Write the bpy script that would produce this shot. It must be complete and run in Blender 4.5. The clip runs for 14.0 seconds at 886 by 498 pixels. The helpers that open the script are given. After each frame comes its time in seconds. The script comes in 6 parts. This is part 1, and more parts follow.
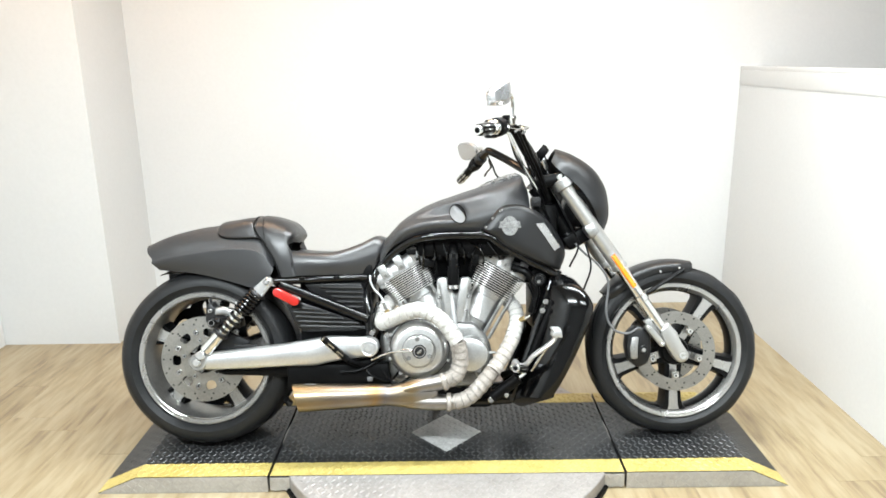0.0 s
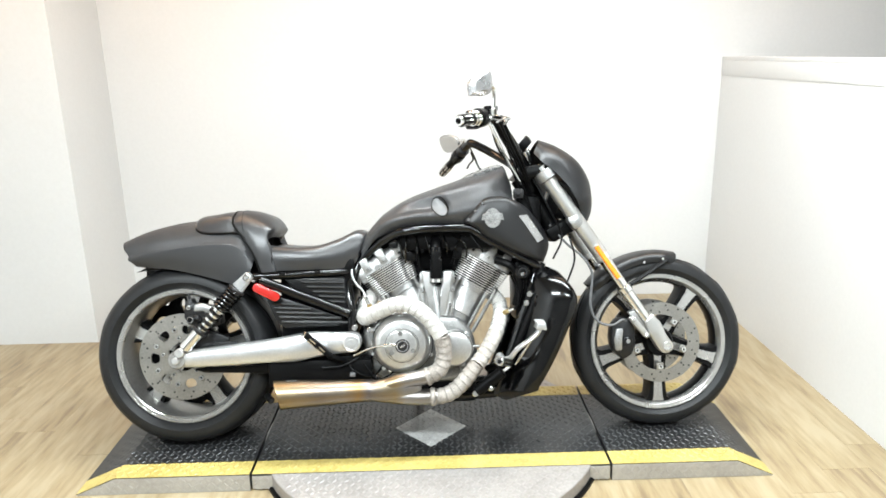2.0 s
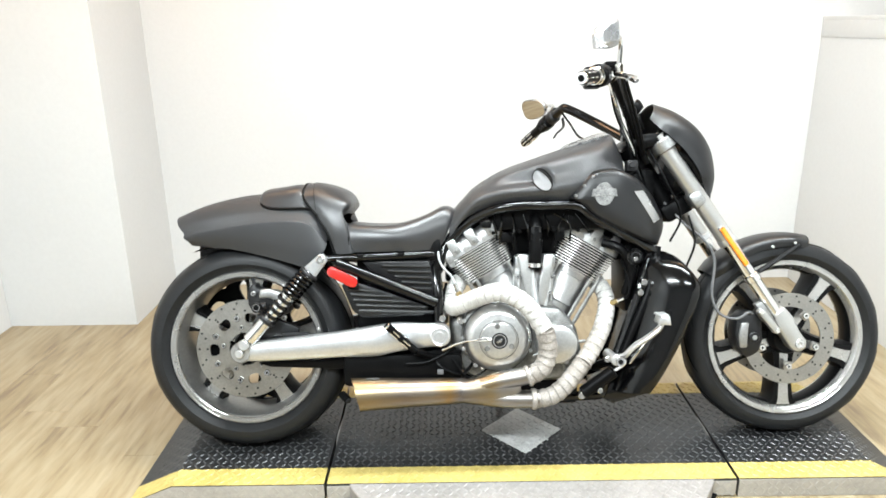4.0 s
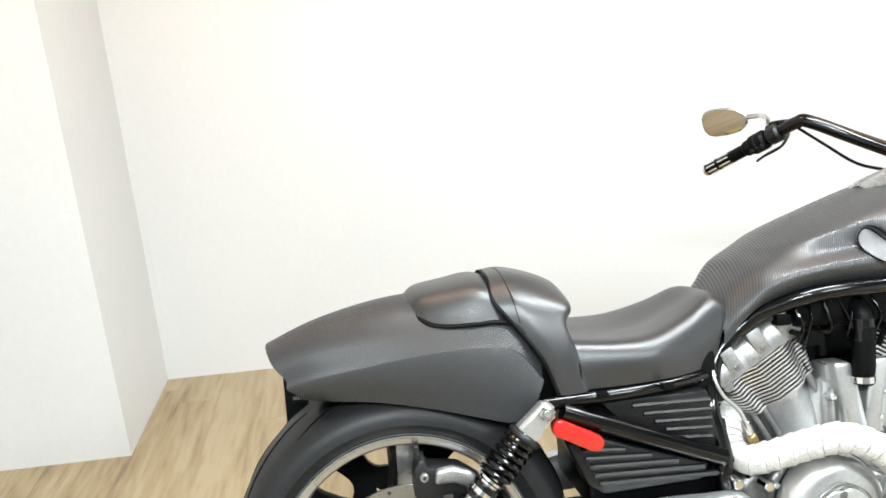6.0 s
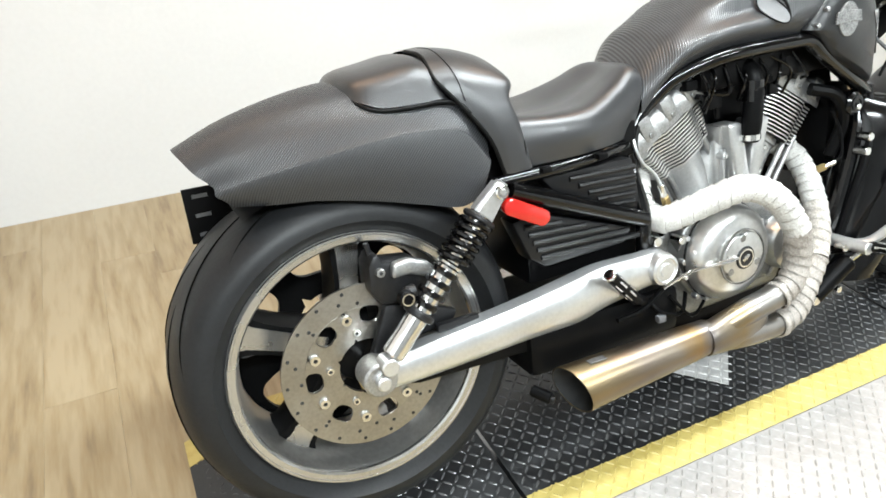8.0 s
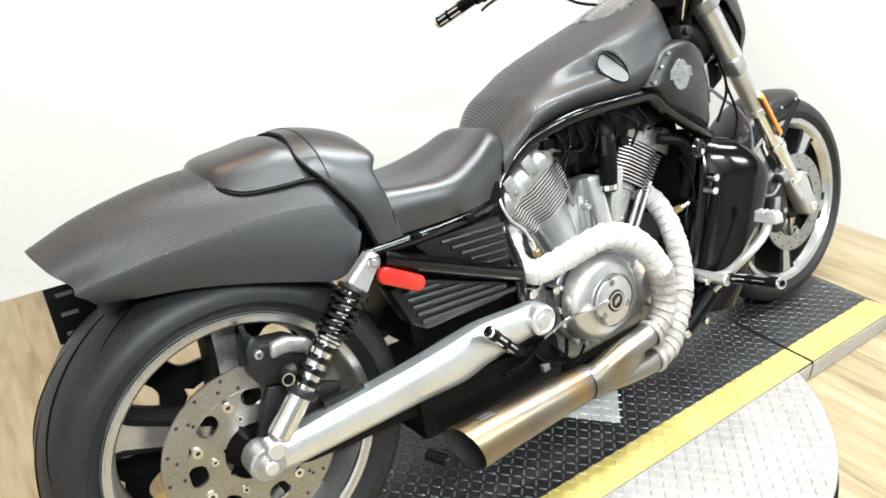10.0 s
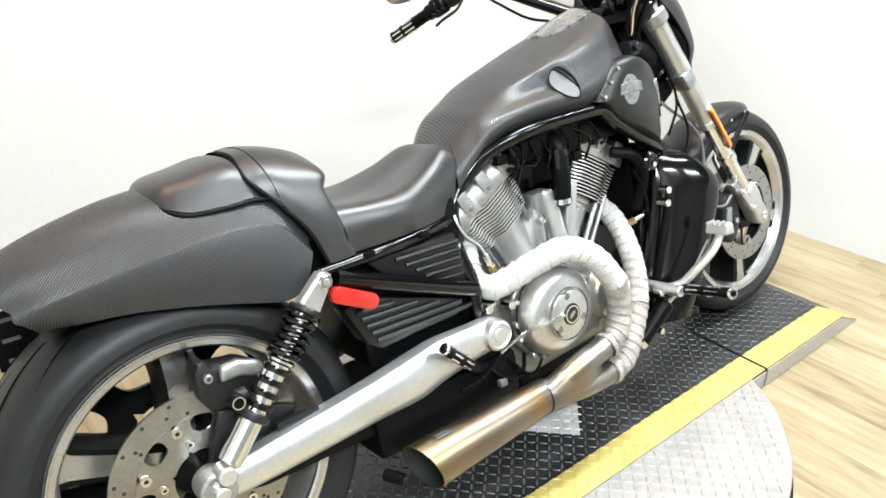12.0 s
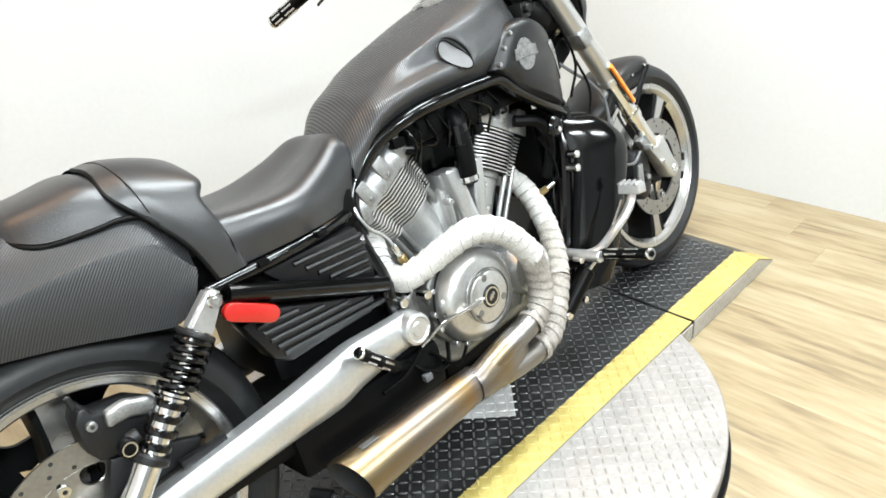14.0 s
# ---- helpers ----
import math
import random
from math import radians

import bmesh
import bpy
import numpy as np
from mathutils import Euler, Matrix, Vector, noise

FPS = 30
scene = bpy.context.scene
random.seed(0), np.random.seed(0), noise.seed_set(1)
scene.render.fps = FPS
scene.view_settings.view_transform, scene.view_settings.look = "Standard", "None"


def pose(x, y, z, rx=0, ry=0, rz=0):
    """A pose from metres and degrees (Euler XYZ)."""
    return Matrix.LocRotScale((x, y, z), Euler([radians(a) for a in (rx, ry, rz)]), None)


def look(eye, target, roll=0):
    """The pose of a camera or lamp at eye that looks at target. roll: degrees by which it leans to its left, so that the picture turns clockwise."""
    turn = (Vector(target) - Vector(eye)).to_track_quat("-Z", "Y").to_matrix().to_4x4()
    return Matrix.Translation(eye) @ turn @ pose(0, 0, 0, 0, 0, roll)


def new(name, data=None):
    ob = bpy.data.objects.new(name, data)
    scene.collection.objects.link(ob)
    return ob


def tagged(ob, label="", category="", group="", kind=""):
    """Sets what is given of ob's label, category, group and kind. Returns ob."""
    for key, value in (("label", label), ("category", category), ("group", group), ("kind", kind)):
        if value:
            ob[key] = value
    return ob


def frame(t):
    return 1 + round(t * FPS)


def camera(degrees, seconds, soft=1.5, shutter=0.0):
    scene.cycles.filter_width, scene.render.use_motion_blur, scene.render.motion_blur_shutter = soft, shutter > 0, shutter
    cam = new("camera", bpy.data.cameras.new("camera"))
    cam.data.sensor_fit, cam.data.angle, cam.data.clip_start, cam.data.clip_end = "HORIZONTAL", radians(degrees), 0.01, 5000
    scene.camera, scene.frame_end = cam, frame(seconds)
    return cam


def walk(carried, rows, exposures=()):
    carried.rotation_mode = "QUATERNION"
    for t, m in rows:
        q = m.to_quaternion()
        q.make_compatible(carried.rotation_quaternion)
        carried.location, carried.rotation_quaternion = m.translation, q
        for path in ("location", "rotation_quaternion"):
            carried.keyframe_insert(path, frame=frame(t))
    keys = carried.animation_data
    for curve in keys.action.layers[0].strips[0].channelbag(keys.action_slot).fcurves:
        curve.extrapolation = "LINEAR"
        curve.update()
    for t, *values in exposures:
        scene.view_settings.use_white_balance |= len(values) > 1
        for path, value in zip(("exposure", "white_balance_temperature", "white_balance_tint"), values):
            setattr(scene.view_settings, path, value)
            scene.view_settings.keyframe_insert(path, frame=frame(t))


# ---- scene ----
cam = camera(64.2, 14.0, 1.7)
PATH = [
    (0, (0.862, -2.391, 1.349), (0.854, -0.459, 0.83), -0.8),
    (0.5, (0.864, -2.396, 1.346), (0.852, -0.463, 0.831), -0.9),
    (1, (0.864, -2.394, 1.34), (0.854, -0.466, 0.81), -1.0),
    (1.5, (0.88, -2.388, 1.344), (0.874, -0.46, 0.81), -1.3),
    (2, (0.871, -2.365, 1.336), (0.905, -0.438, 0.802), -1.1),
    (2.2, (0.913, -2.353, 1.345), (0.938, -0.428, 0.804), -1.7),
    (4.3, (0.526, -1.929, 1.265), (0.51, -0.022, 0.661), -0.3),
    (4.5, (0.467, -1.832, 1.276), (0.342, 0.079, 0.7), -0.9),
    (5, (0.241, -1.563, 1.259), (0.312, 0.328, 0.61), -2.7),
    (5.5, (0.061, -1.368, 1.247), (0.243, 0.499, 0.555), 0.2),
    (6, (-0.042, -1.1, 1.261), (0.194, 0.787, 0.642), -2.9),
    (6.5, (-0.138, -1.006, 1.252), (0.247, 0.794, 0.469), -0.5),
    (7, (-0.245, -0.988, 1.205), (0.299, 0.643, 0.184), -0.8),
    (7.2, (-0.282, -0.963, 1.172), (0.312, 0.613, 0.094), -1.0),
    (9.3, (-0.295, -0.993, 1.153), (0.59, 0.504, 0.165), 0.4),
    (9.5, (-0.276, -0.993, 1.172), (0.635, 0.495, 0.194), -0.6),
    (10, (-0.243, -1.013, 1.185), (0.755, 0.454, 0.262), -1.5),
    (10.5, (-0.226, -1.026, 1.18), (0.819, 0.398, 0.242), -2.3),
    (11, (-0.214, -1.023, 1.191), (0.863, 0.395, 0.281), -2.6),
    (11.5, (-0.227, -1.017, 1.191), (0.832, 0.413, 0.279), -0.6),
    (12, (-0.217, -1.02, 1.193), (0.864, 0.403, 0.295), -1.1),
    (12.5, (-0.211, -1.025, 1.198), (0.886, 0.395, 0.316), -1.5),
    (13, (-0.212, -1.028, 1.2), (0.92, 0.369, 0.323), -0.2),
    (13.5, (-0.218, -1.019, 1.204), (1.012, 0.297, 0.336), -1.8),
    (14, (-0.122, -0.982, 1.172), (1.082, 0.291, 0.208), -5.1),
]
walk(cam, [(t, look(eye, target, roll)) for t, eye, target, roll in PATH],
     exposures=((0, 0.10), (2.2, 0.12), (4.5, 0.20), (5.5, 0.19), (7, 0.14), (9.5, 0.22), (11, 0.18), (12, 0.16), (13, 0.12), (14, 0.04)))

# ---- world and lights ----
world = bpy.data.worlds.new("room_world")
scene.world = world
world.use_nodes = True
world.node_tree.nodes["Background"].inputs[0].default_value = (1.0, 0.98, 0.96, 1)
world.node_tree.nodes["Background"].inputs[1].default_value = 0.3

FLOOR = -0.06
CEIL = 2.55
LEFT, RIGHT, BACK, JOG, NEAR = -1.44, 2.48, 1.57, 1.04, -3.6
COOL, WARM = (0.870, 0.965, 1.0), (1.0, 0.60, 0.33)
# (x, y, length, watts, colour): two cool rows over and before the stand, a warm row towards the back wall
LIGHTS = [(1.00, -0.25, 1.30, 70, COOL), (2.25, -0.25, 0.90, 48, COOL), (-0.25, -2.10, 1.30, 148, COOL), (1.75, -2.25, 1.20, 80, COOL),
          (-0.35, 0.55, 1.50, 15, WARM), (2.10, 0.70, 1.50, 9, WARM)]
for lx, ly, length, power, tint in LIGHTS:
    lamp = bpy.data.lights.new("ceiling_lamp", "AREA")
    lamp.shape, lamp.size, lamp.size_y, lamp.energy = "RECTANGLE", length, 0.26, power
    lamp.color = tint
    new("ceiling_lamp", lamp).matrix_world = pose(lx, ly, CEIL - 0.07)


# ---- materials ----
def mat(name, color, rough=0.5, metal=0.0, var=0.10, scale=6.0, fine=90.0, bump=0.05, coat=0.0, spots=0.0, rvar=0.12, dirt=None, spec=0.5):
    """A node material: colour with variation at two scales, uneven gloss and fine relief."""
    m = bpy.data.materials.new(name)
    m.use_nodes = True
    nt = m.node_tree
    b = nt.nodes["Principled BSDF"]
    tc = nt.nodes.new("ShaderNodeTexCoord")
    big, small = nt.nodes.new("ShaderNodeTexNoise"), nt.nodes.new("ShaderNodeTexNoise")
    for n, s in ((big, scale), (small, fine)):
        n.inputs["Scale"].default_value, n.inputs["Detail"].default_value = s, 5
        nt.links.new(tc.outputs["Object"], n.inputs["Vector"])
    add = nt.nodes.new("ShaderNodeMath")
    add.operation = "ADD"
    nt.links.new(big.outputs["Fac"], add.inputs[0])
    nt.links.new(small.outputs["Fac"], add.inputs[1])
    ramp = nt.nodes.new("ShaderNodeValToRGB")
    half = nt.nodes.new("ShaderNodeMath")
    half.operation = "MULTIPLY"
    half.inputs[1].default_value = 0.5
    nt.links.new(add.outputs[0], half.inputs[0])
    nt.links.new(half.outputs[0], ramp.inputs["Fac"])
    lo = dirt or [c * (1 - var) for c in color]
    ramp.color_ramp.elements[0].position, ramp.color_ramp.elements[1].position = 0.36, 0.62
    ramp.color_ramp.elements[0].color = (*lo, 1)
    ramp.color_ramp.elements[1].color = (*[min(1, c * (1 + var * 0.5)) for c in color], 1)
    nt.links.new(ramp.outputs["Color"], b.inputs["Base Color"])
    b.inputs["Metallic"].default_value = metal
    rr = nt.nodes.new("ShaderNodeMapRange")
    rr.inputs["To Min"].default_value, rr.inputs["To Max"].default_value = max(0.02, rough - rvar), min(1, rough + rvar)
    nt.links.new(big.outputs["Fac"], rr.inputs["Value"])
    nt.links.new(rr.outputs["Result"], b.inputs["Roughness"])
    b.inputs["Coat Weight"].default_value = coat
    b.inputs["Specular IOR Level"].default_value = spec
    bp = nt.nodes.new("ShaderNodeBump")
    bp.inputs["Strength"].default_value, bp.inputs["Distance"].default_value = bump, 0.004
    nt.links.new(small.outputs["Fac"], bp.inputs["Height"])
    nt.links.new(bp.outputs["Normal"], b.inputs["Normal"])
    return m


def carbon(name, base=0.019, slope=50.0, spec=0.46, pitch=78.0):
    """Matt carbon twill: fine slanting bands that follow the skin over the shoulder, on a slow unevenness."""
    m = mat(name, (base, base * 1.03, base * 1.12), 0.37, 0.0, 0.25, 5, 200, 0.03, spec=spec)
    nt = m.node_tree
    b = nt.nodes["Principled BSDF"]
    tc, sep, join = nt.nodes.new("ShaderNodeTexCoord"), nt.nodes.new("ShaderNodeSeparateXYZ"), nt.nodes.new("ShaderNodeCombineXYZ")
    nt.links.new(tc.outputs["Object"], sep.inputs["Vector"])

    def calc(kind, a, k):
        node = nt.nodes.new("ShaderNodeMath")
        node.operation = kind
        nt.links.new(a, node.inputs[0])
        if isinstance(k, float):
            node.inputs[1].default_value = k
        else:
            nt.links.new(k, node.inputs[1])
        return node.outputs[0]

    drop = calc("ADD", sep.outputs["Z"], sep.outputs["Y"])
    along = calc("MULTIPLY", sep.outputs["X"], math.sin(radians(slope)))
    nt.links.new(calc("SUBTRACT", along, calc("MULTIPLY", drop, math.cos(radians(slope)))), join.inputs["X"])
    wave = nt.nodes.new("ShaderNodeTexWave")
    wave.inputs["Scale"].default_value, wave.inputs["Distortion"].default_value = pitch, 0.15
    wave.bands_direction = "X"
    nt.links.new(join.outputs["Vector"], wave.inputs["Vector"])
    ramp = nt.nodes.new("ShaderNodeValToRGB")
    ramp.color_ramp.elements[0].color = (base * 0.36, base * 0.372, base * 0.40, 1)
    ramp.color_ramp.elements[1].color = (base * 1.9, base * 1.96, base * 2.12, 1)
    nt.links.new(wave.outputs["Color"], ramp.inputs["Fac"])
    nt.links.new(ramp.outputs["Color"], b.inputs["Base Color"])
    bp = nt.nodes.new("ShaderNodeBump")
    bp.inputs["Strength"].default_value, bp.inputs["Distance"].default_value = 0.5, 0.0010
    gloss = nt.nodes.new("ShaderNodeMapRange")
    gloss.inputs["To Min"].default_value, gloss.inputs["To Max"].default_value = 0.54, 0.29
    nt.links.new(wave.outputs["Fac"], gloss.inputs["Value"])
    nt.links.new(gloss.outputs["Result"], b.inputs["Roughness"])
    nt.links.new(wave.outputs["Fac"], bp.inputs["Height"])
    nt.links.new(bp.outputs["Normal"], b.inputs["Normal"])
    return m


def banded(name, stops, rough=0.36, metal=1.0):
    """Metal whose heat tint changes along the length (x), broken up by noise."""
    m = mat(name, (0.5, 0.4, 0.3), rough, metal, 0.1, 9, 160, 0.03, rvar=0.06)
    nt = m.node_tree
    b = nt.nodes["Principled BSDF"]
    tc, sep = nt.nodes.new("ShaderNodeTexCoord"), nt.nodes.new("ShaderNodeSeparateXYZ")
    nz = nt.nodes.new("ShaderNodeTexNoise")
    nz.inputs["Scale"].default_value = 14
    nt.links.new(tc.outputs["Object"], nz.inputs["Vector"])
    nt.links.new(tc.outputs["Object"], sep.inputs["Vector"])
    ma = nt.nodes.new("ShaderNodeMath")
    ma.operation, ma.inputs[1].default_value = "MULTIPLY_ADD", 0.06
    nt.links.new(nz.outputs["Fac"], ma.inputs[0])
    nt.links.new(sep.outputs["X"], ma.inputs[2])
    ramp = nt.nodes.new("ShaderNodeValToRGB")
    el = ramp.color_ramp.elements
    el[0].position, el[0].color = stops[0][0], (*stops[0][1], 1)
    el[1].position, el[1].color = stops[-1][0], (*stops[-1][1], 1)
    for p, c in stops[1:-1]:
        e = el.new(p)
        e.color = (*c, 1)
    nt.links.new(ma.outputs[0], ramp.inputs["Fac"])
    nt.links.new(ramp.outputs["Color"], b.inputs["Base Color"])
    return m


M_WALL = mat("white_wall_paint", (0.545, 0.550, 0.548), 0.6, 0, 0.03, 1.5, 60, 0.04)
M_CEIL = mat("ceiling_paint", (0.38, 0.35, 0.31), 0.8, 0, 0.04, 2, 80, 0.05)
M_SHOP = mat("grey_wall_paint", (0.16, 0.16, 0.155), 0.7, 0, 0.06, 1.5, 60, 0.04)
M_NEAR = mat("grey_near_wall_paint", (0.17, 0.17, 0.17), 0.7, 0, 0.1, 1.5, 60, 0.04)
M_JOINT = mat("floor_joint", (0.24, 0.185, 0.11), 0.8, 0, 0.1)
M_DECK = mat("black_deck_paint", (0.0110, 0.0111, 0.0117), 0.37, 0.0, 0.35, 7, 70, 0.12, spec=0.6)
M_LUG = mat("worn_black_lug", (0.065, 0.066, 0.068), 0.30, 0.25, 0.5, 9, 60, 0.1)
M_YELLOW = mat("yellow_paint", (0.405, 0.325, 0.105), 0.42, 0, 0.12, 8, 60, 0.1, dirt=(0.33, 0.255, 0.070))
M_PLATE = mat("bare_aluminium_plate", (0.268, 0.250, 0.237), 0.42, 0.2, 0.2, 7, 80, 0.08)
M_EMBLEM = mat("bright_plate", (0.44, 0.435, 0.425), 0.40, 0.2, 0.2, 12, 80, 0.08)
M_STEEL = mat("skirt_steel", (0.40, 0.385, 0.36), 0.40, 0.45, 0.15, 7, 80, 0.08)
M_SLOT = mat("dark_gap", (0.012, 0.012, 0.012), 0.8)
M_RUBBER = mat("tyre_rubber", (0.0105, 0.0109, 0.0117), 0.45, 0, 0.25, 12, 150, 0.10, spec=0.25)
M_GROOVE_SHADE = mat("tyre_groove_shade", (0.0015, 0.0015, 0.0015), 0.9, spec=0.05)
M_RIM = mat("machined_rim", (0.47, 0.465, 0.455), 0.25, 0.92, 0.08, 8, 140, 0.03)
M_BARREL = mat("grey_rim_paint", (0.35, 0.343, 0.328), 0.36, 0.85, 0.15, 8, 100, 0.03)
M_SPOKEDARK = mat("black_spoke_paint", (0.004, 0.004, 0.0042), 0.42, 0.0, 0.2, 8, 100, 0.03, spec=0.10)
M_DISC = mat("brake_disc_steel", (0.34, 0.33, 0.31), 0.34, 1.0, 0.15, 14, 160, 0.05)
M_CARRIER = mat("disc_carrier", (0.36, 0.348, 0.322), 0.34, 1.0, 0.15, 14, 160, 0.05)
M_CHROME = mat("chrome", (0.72, 0.72, 0.71), 0.12, 1.0, 0.05, 12, 120, 0.01, rvar=0.06)
M_ALU = mat("polished_aluminium", (0.58, 0.585, 0.59), 0.33, 0.85, 0.10, 10, 140, 0.01, rvar=0.05)
M_POLISH = mat("polished_cover_metal", (0.53, 0.53, 0.525), 0.30, 0.9, 0.14, 16, 140, 0.015, rvar=0.08)
M_CASE = mat("engine_case_metal", (0.23, 0.229, 0.224), 0.42, 0.85, 0.35, 26, 220, 0.2)
M_CAST = mat("cast_aluminium", (0.36, 0.36, 0.355), 0.42, 0.9, 0.28, 22, 220, 0.18)
M_SLEEVE = mat("satin_cylinder_silver", (0.47, 0.47, 0.465), 0.37, 0.85, 0.12, 14, 180, 0.06)
M_FIN = mat("machined_fin", (0.56, 0.552, 0.535), 0.34, 0.8, 0.1, 20, 160, 0.02)
M_BLACK = mat("gloss_black_paint", (0.0018, 0.0018, 0.0020), 0.13, 0.0, 0.3, 8, 90, 0.006, rvar=0.03, spec=0.38)
M_SATIN = mat("satin_black_plastic", (0.0026, 0.0026, 0.0028), 0.38, 0.0, 0.3, 10, 140, 0.06, spec=0.085)
M_DARKMET = mat("dark_metal", (0.011, 0.011, 0.012), 0.42, 0.4, 0.3, 14, 140, 0.08)
M_LEATHER = mat("black_leather", (0.0182, 0.0186, 0.0202), 0.35, 0.0, 0.2, 7, 420, 0.13, spec=0.66)
M_SEAM_SHADE = mat("seam_and_shade_black", (0.0025, 0.0025, 0.0025), 0.5, spec=0.1)
M_CARBON = carbon("matt_carbon_twill")
M_CARBONTANK = carbon("matt_carbon_twill_tank", 0.021, 78.0, 0.66, 80.0)
M_CARBON2 = mat("matt_black_cover", (0.0075, 0.0077, 0.0085), 0.40, 0, 0.15, 6, 300, 0.06, spec=0.42)
M_WRAP = mat("white_heat_wrap", (0.50, 0.495, 0.48), 0.9, 0, 0.12, 9, 300, 0.35, dirt=(0.31, 0.295, 0.27), spec=0.2)
M_WRAPOLD = mat("stained_heat_wrap", (0.40, 0.375, 0.345), 0.85, 0, 0.25, 14, 280, 0.35, dirt=(0.20, 0.175, 0.15), spec=0.2)
M_TAPE_SHADE = mat("tape_edge_shadow", (0.25, 0.24, 0.225), 0.9, spec=0.1)
M_WRAPEND = mat("scorched_heat_wrap", (0.30, 0.275, 0.25), 0.7, 0.25, 0.3, 18, 260, 0.3, dirt=(0.16, 0.14, 0.12))
M_TINT = banded("heat_tinted_steel", [(0.30, (0.232, 0.168, 0.084)), (0.42, (0.248, 0.192, 0.116)), (0.52, (0.200, 0.164, 0.132)), (0.60, (0.232, 0.196, 0.156)),
                                     (0.645, (0.264, 0.172, 0.080)), (0.68, (0.168, 0.152, 0.148)), (0.76, (0.256, 0.200, 0.120)), (0.80, (0.272, 0.256, 0.240)), (0.9, (0.240, 0.224, 0.208))])
M_RED = mat("red_reflector", (0.37, 0.012, 0.008), 0.18, 0, 0.1, 30, 300, 0.15, coat=0.5)
M_AMBER = mat("amber_reflector", (0.80, 0.20, 0.008), 0.2, 0, 0.1, 30, 300, 0.15, coat=0.5)
M_MIRROR = mat("mirror_glass", (0.82, 0.82, 0.82), 0.03, 1.0, 0.01, 3, 30, 0.0, rvar=0.0)
M_GLASS = mat("gauge_glass", (0.012, 0.012, 0.014), 0.08, 0.0, 0.05, 20, 60, 0.02, rvar=0.04)
M_FORK = mat("satin_silver_tube", (0.46, 0.455, 0.44), 0.32, 0.8, 0.05, 10, 140, 0.015, rvar=0.05)
M_PANEL = mat("dark_grey_plastic", (0.0075, 0.0075, 0.008), 0.32, 0.0, 0.2, 10, 140, 0.03, spec=0.25)
M_SHELL = mat("satin_chrome_shell", (0.40, 0.40, 0.405), 0.26, 0.75, 0.08, 12, 140, 0.02)
M_CONSOLE = mat("silver_console", (0.33, 0.33, 0.33), 0.28, 0.8, 0.35, 40, 160, 0.10)
M_OVAL = mat("silver_insert", (0.105, 0.105, 0.108), 0.5, 0.15, 0.08, 12, 160, 0.04)
M_BADGE = mat("silver_badge", (0.20, 0.20, 0.198), 0.45, 0.5, 0.55, 90, 260, 0.5)
M_BRASS = mat("brass_fitting", (0.45, 0.34, 0.16), 0.35, 1.0, 0.15, 30, 160, 0.05)


def glow(name, strength, tint=(1, 0.98, 0.95)):
    m = bpy.data.materials.new(name)
    m.use_nodes = True
    b = m.node_tree.nodes["Principled BSDF"]
    b.inputs["Emission Color"].default_value = (*tint, 1)
    b.inputs["Emission Strength"].default_value = strength
    return m


M_GLOW = glow("lamp_diffuser", 9.0)
M_GLOWWARM = glow("warm_lamp_diffuser", 3.0, (1.0, 0.66, 0.40))


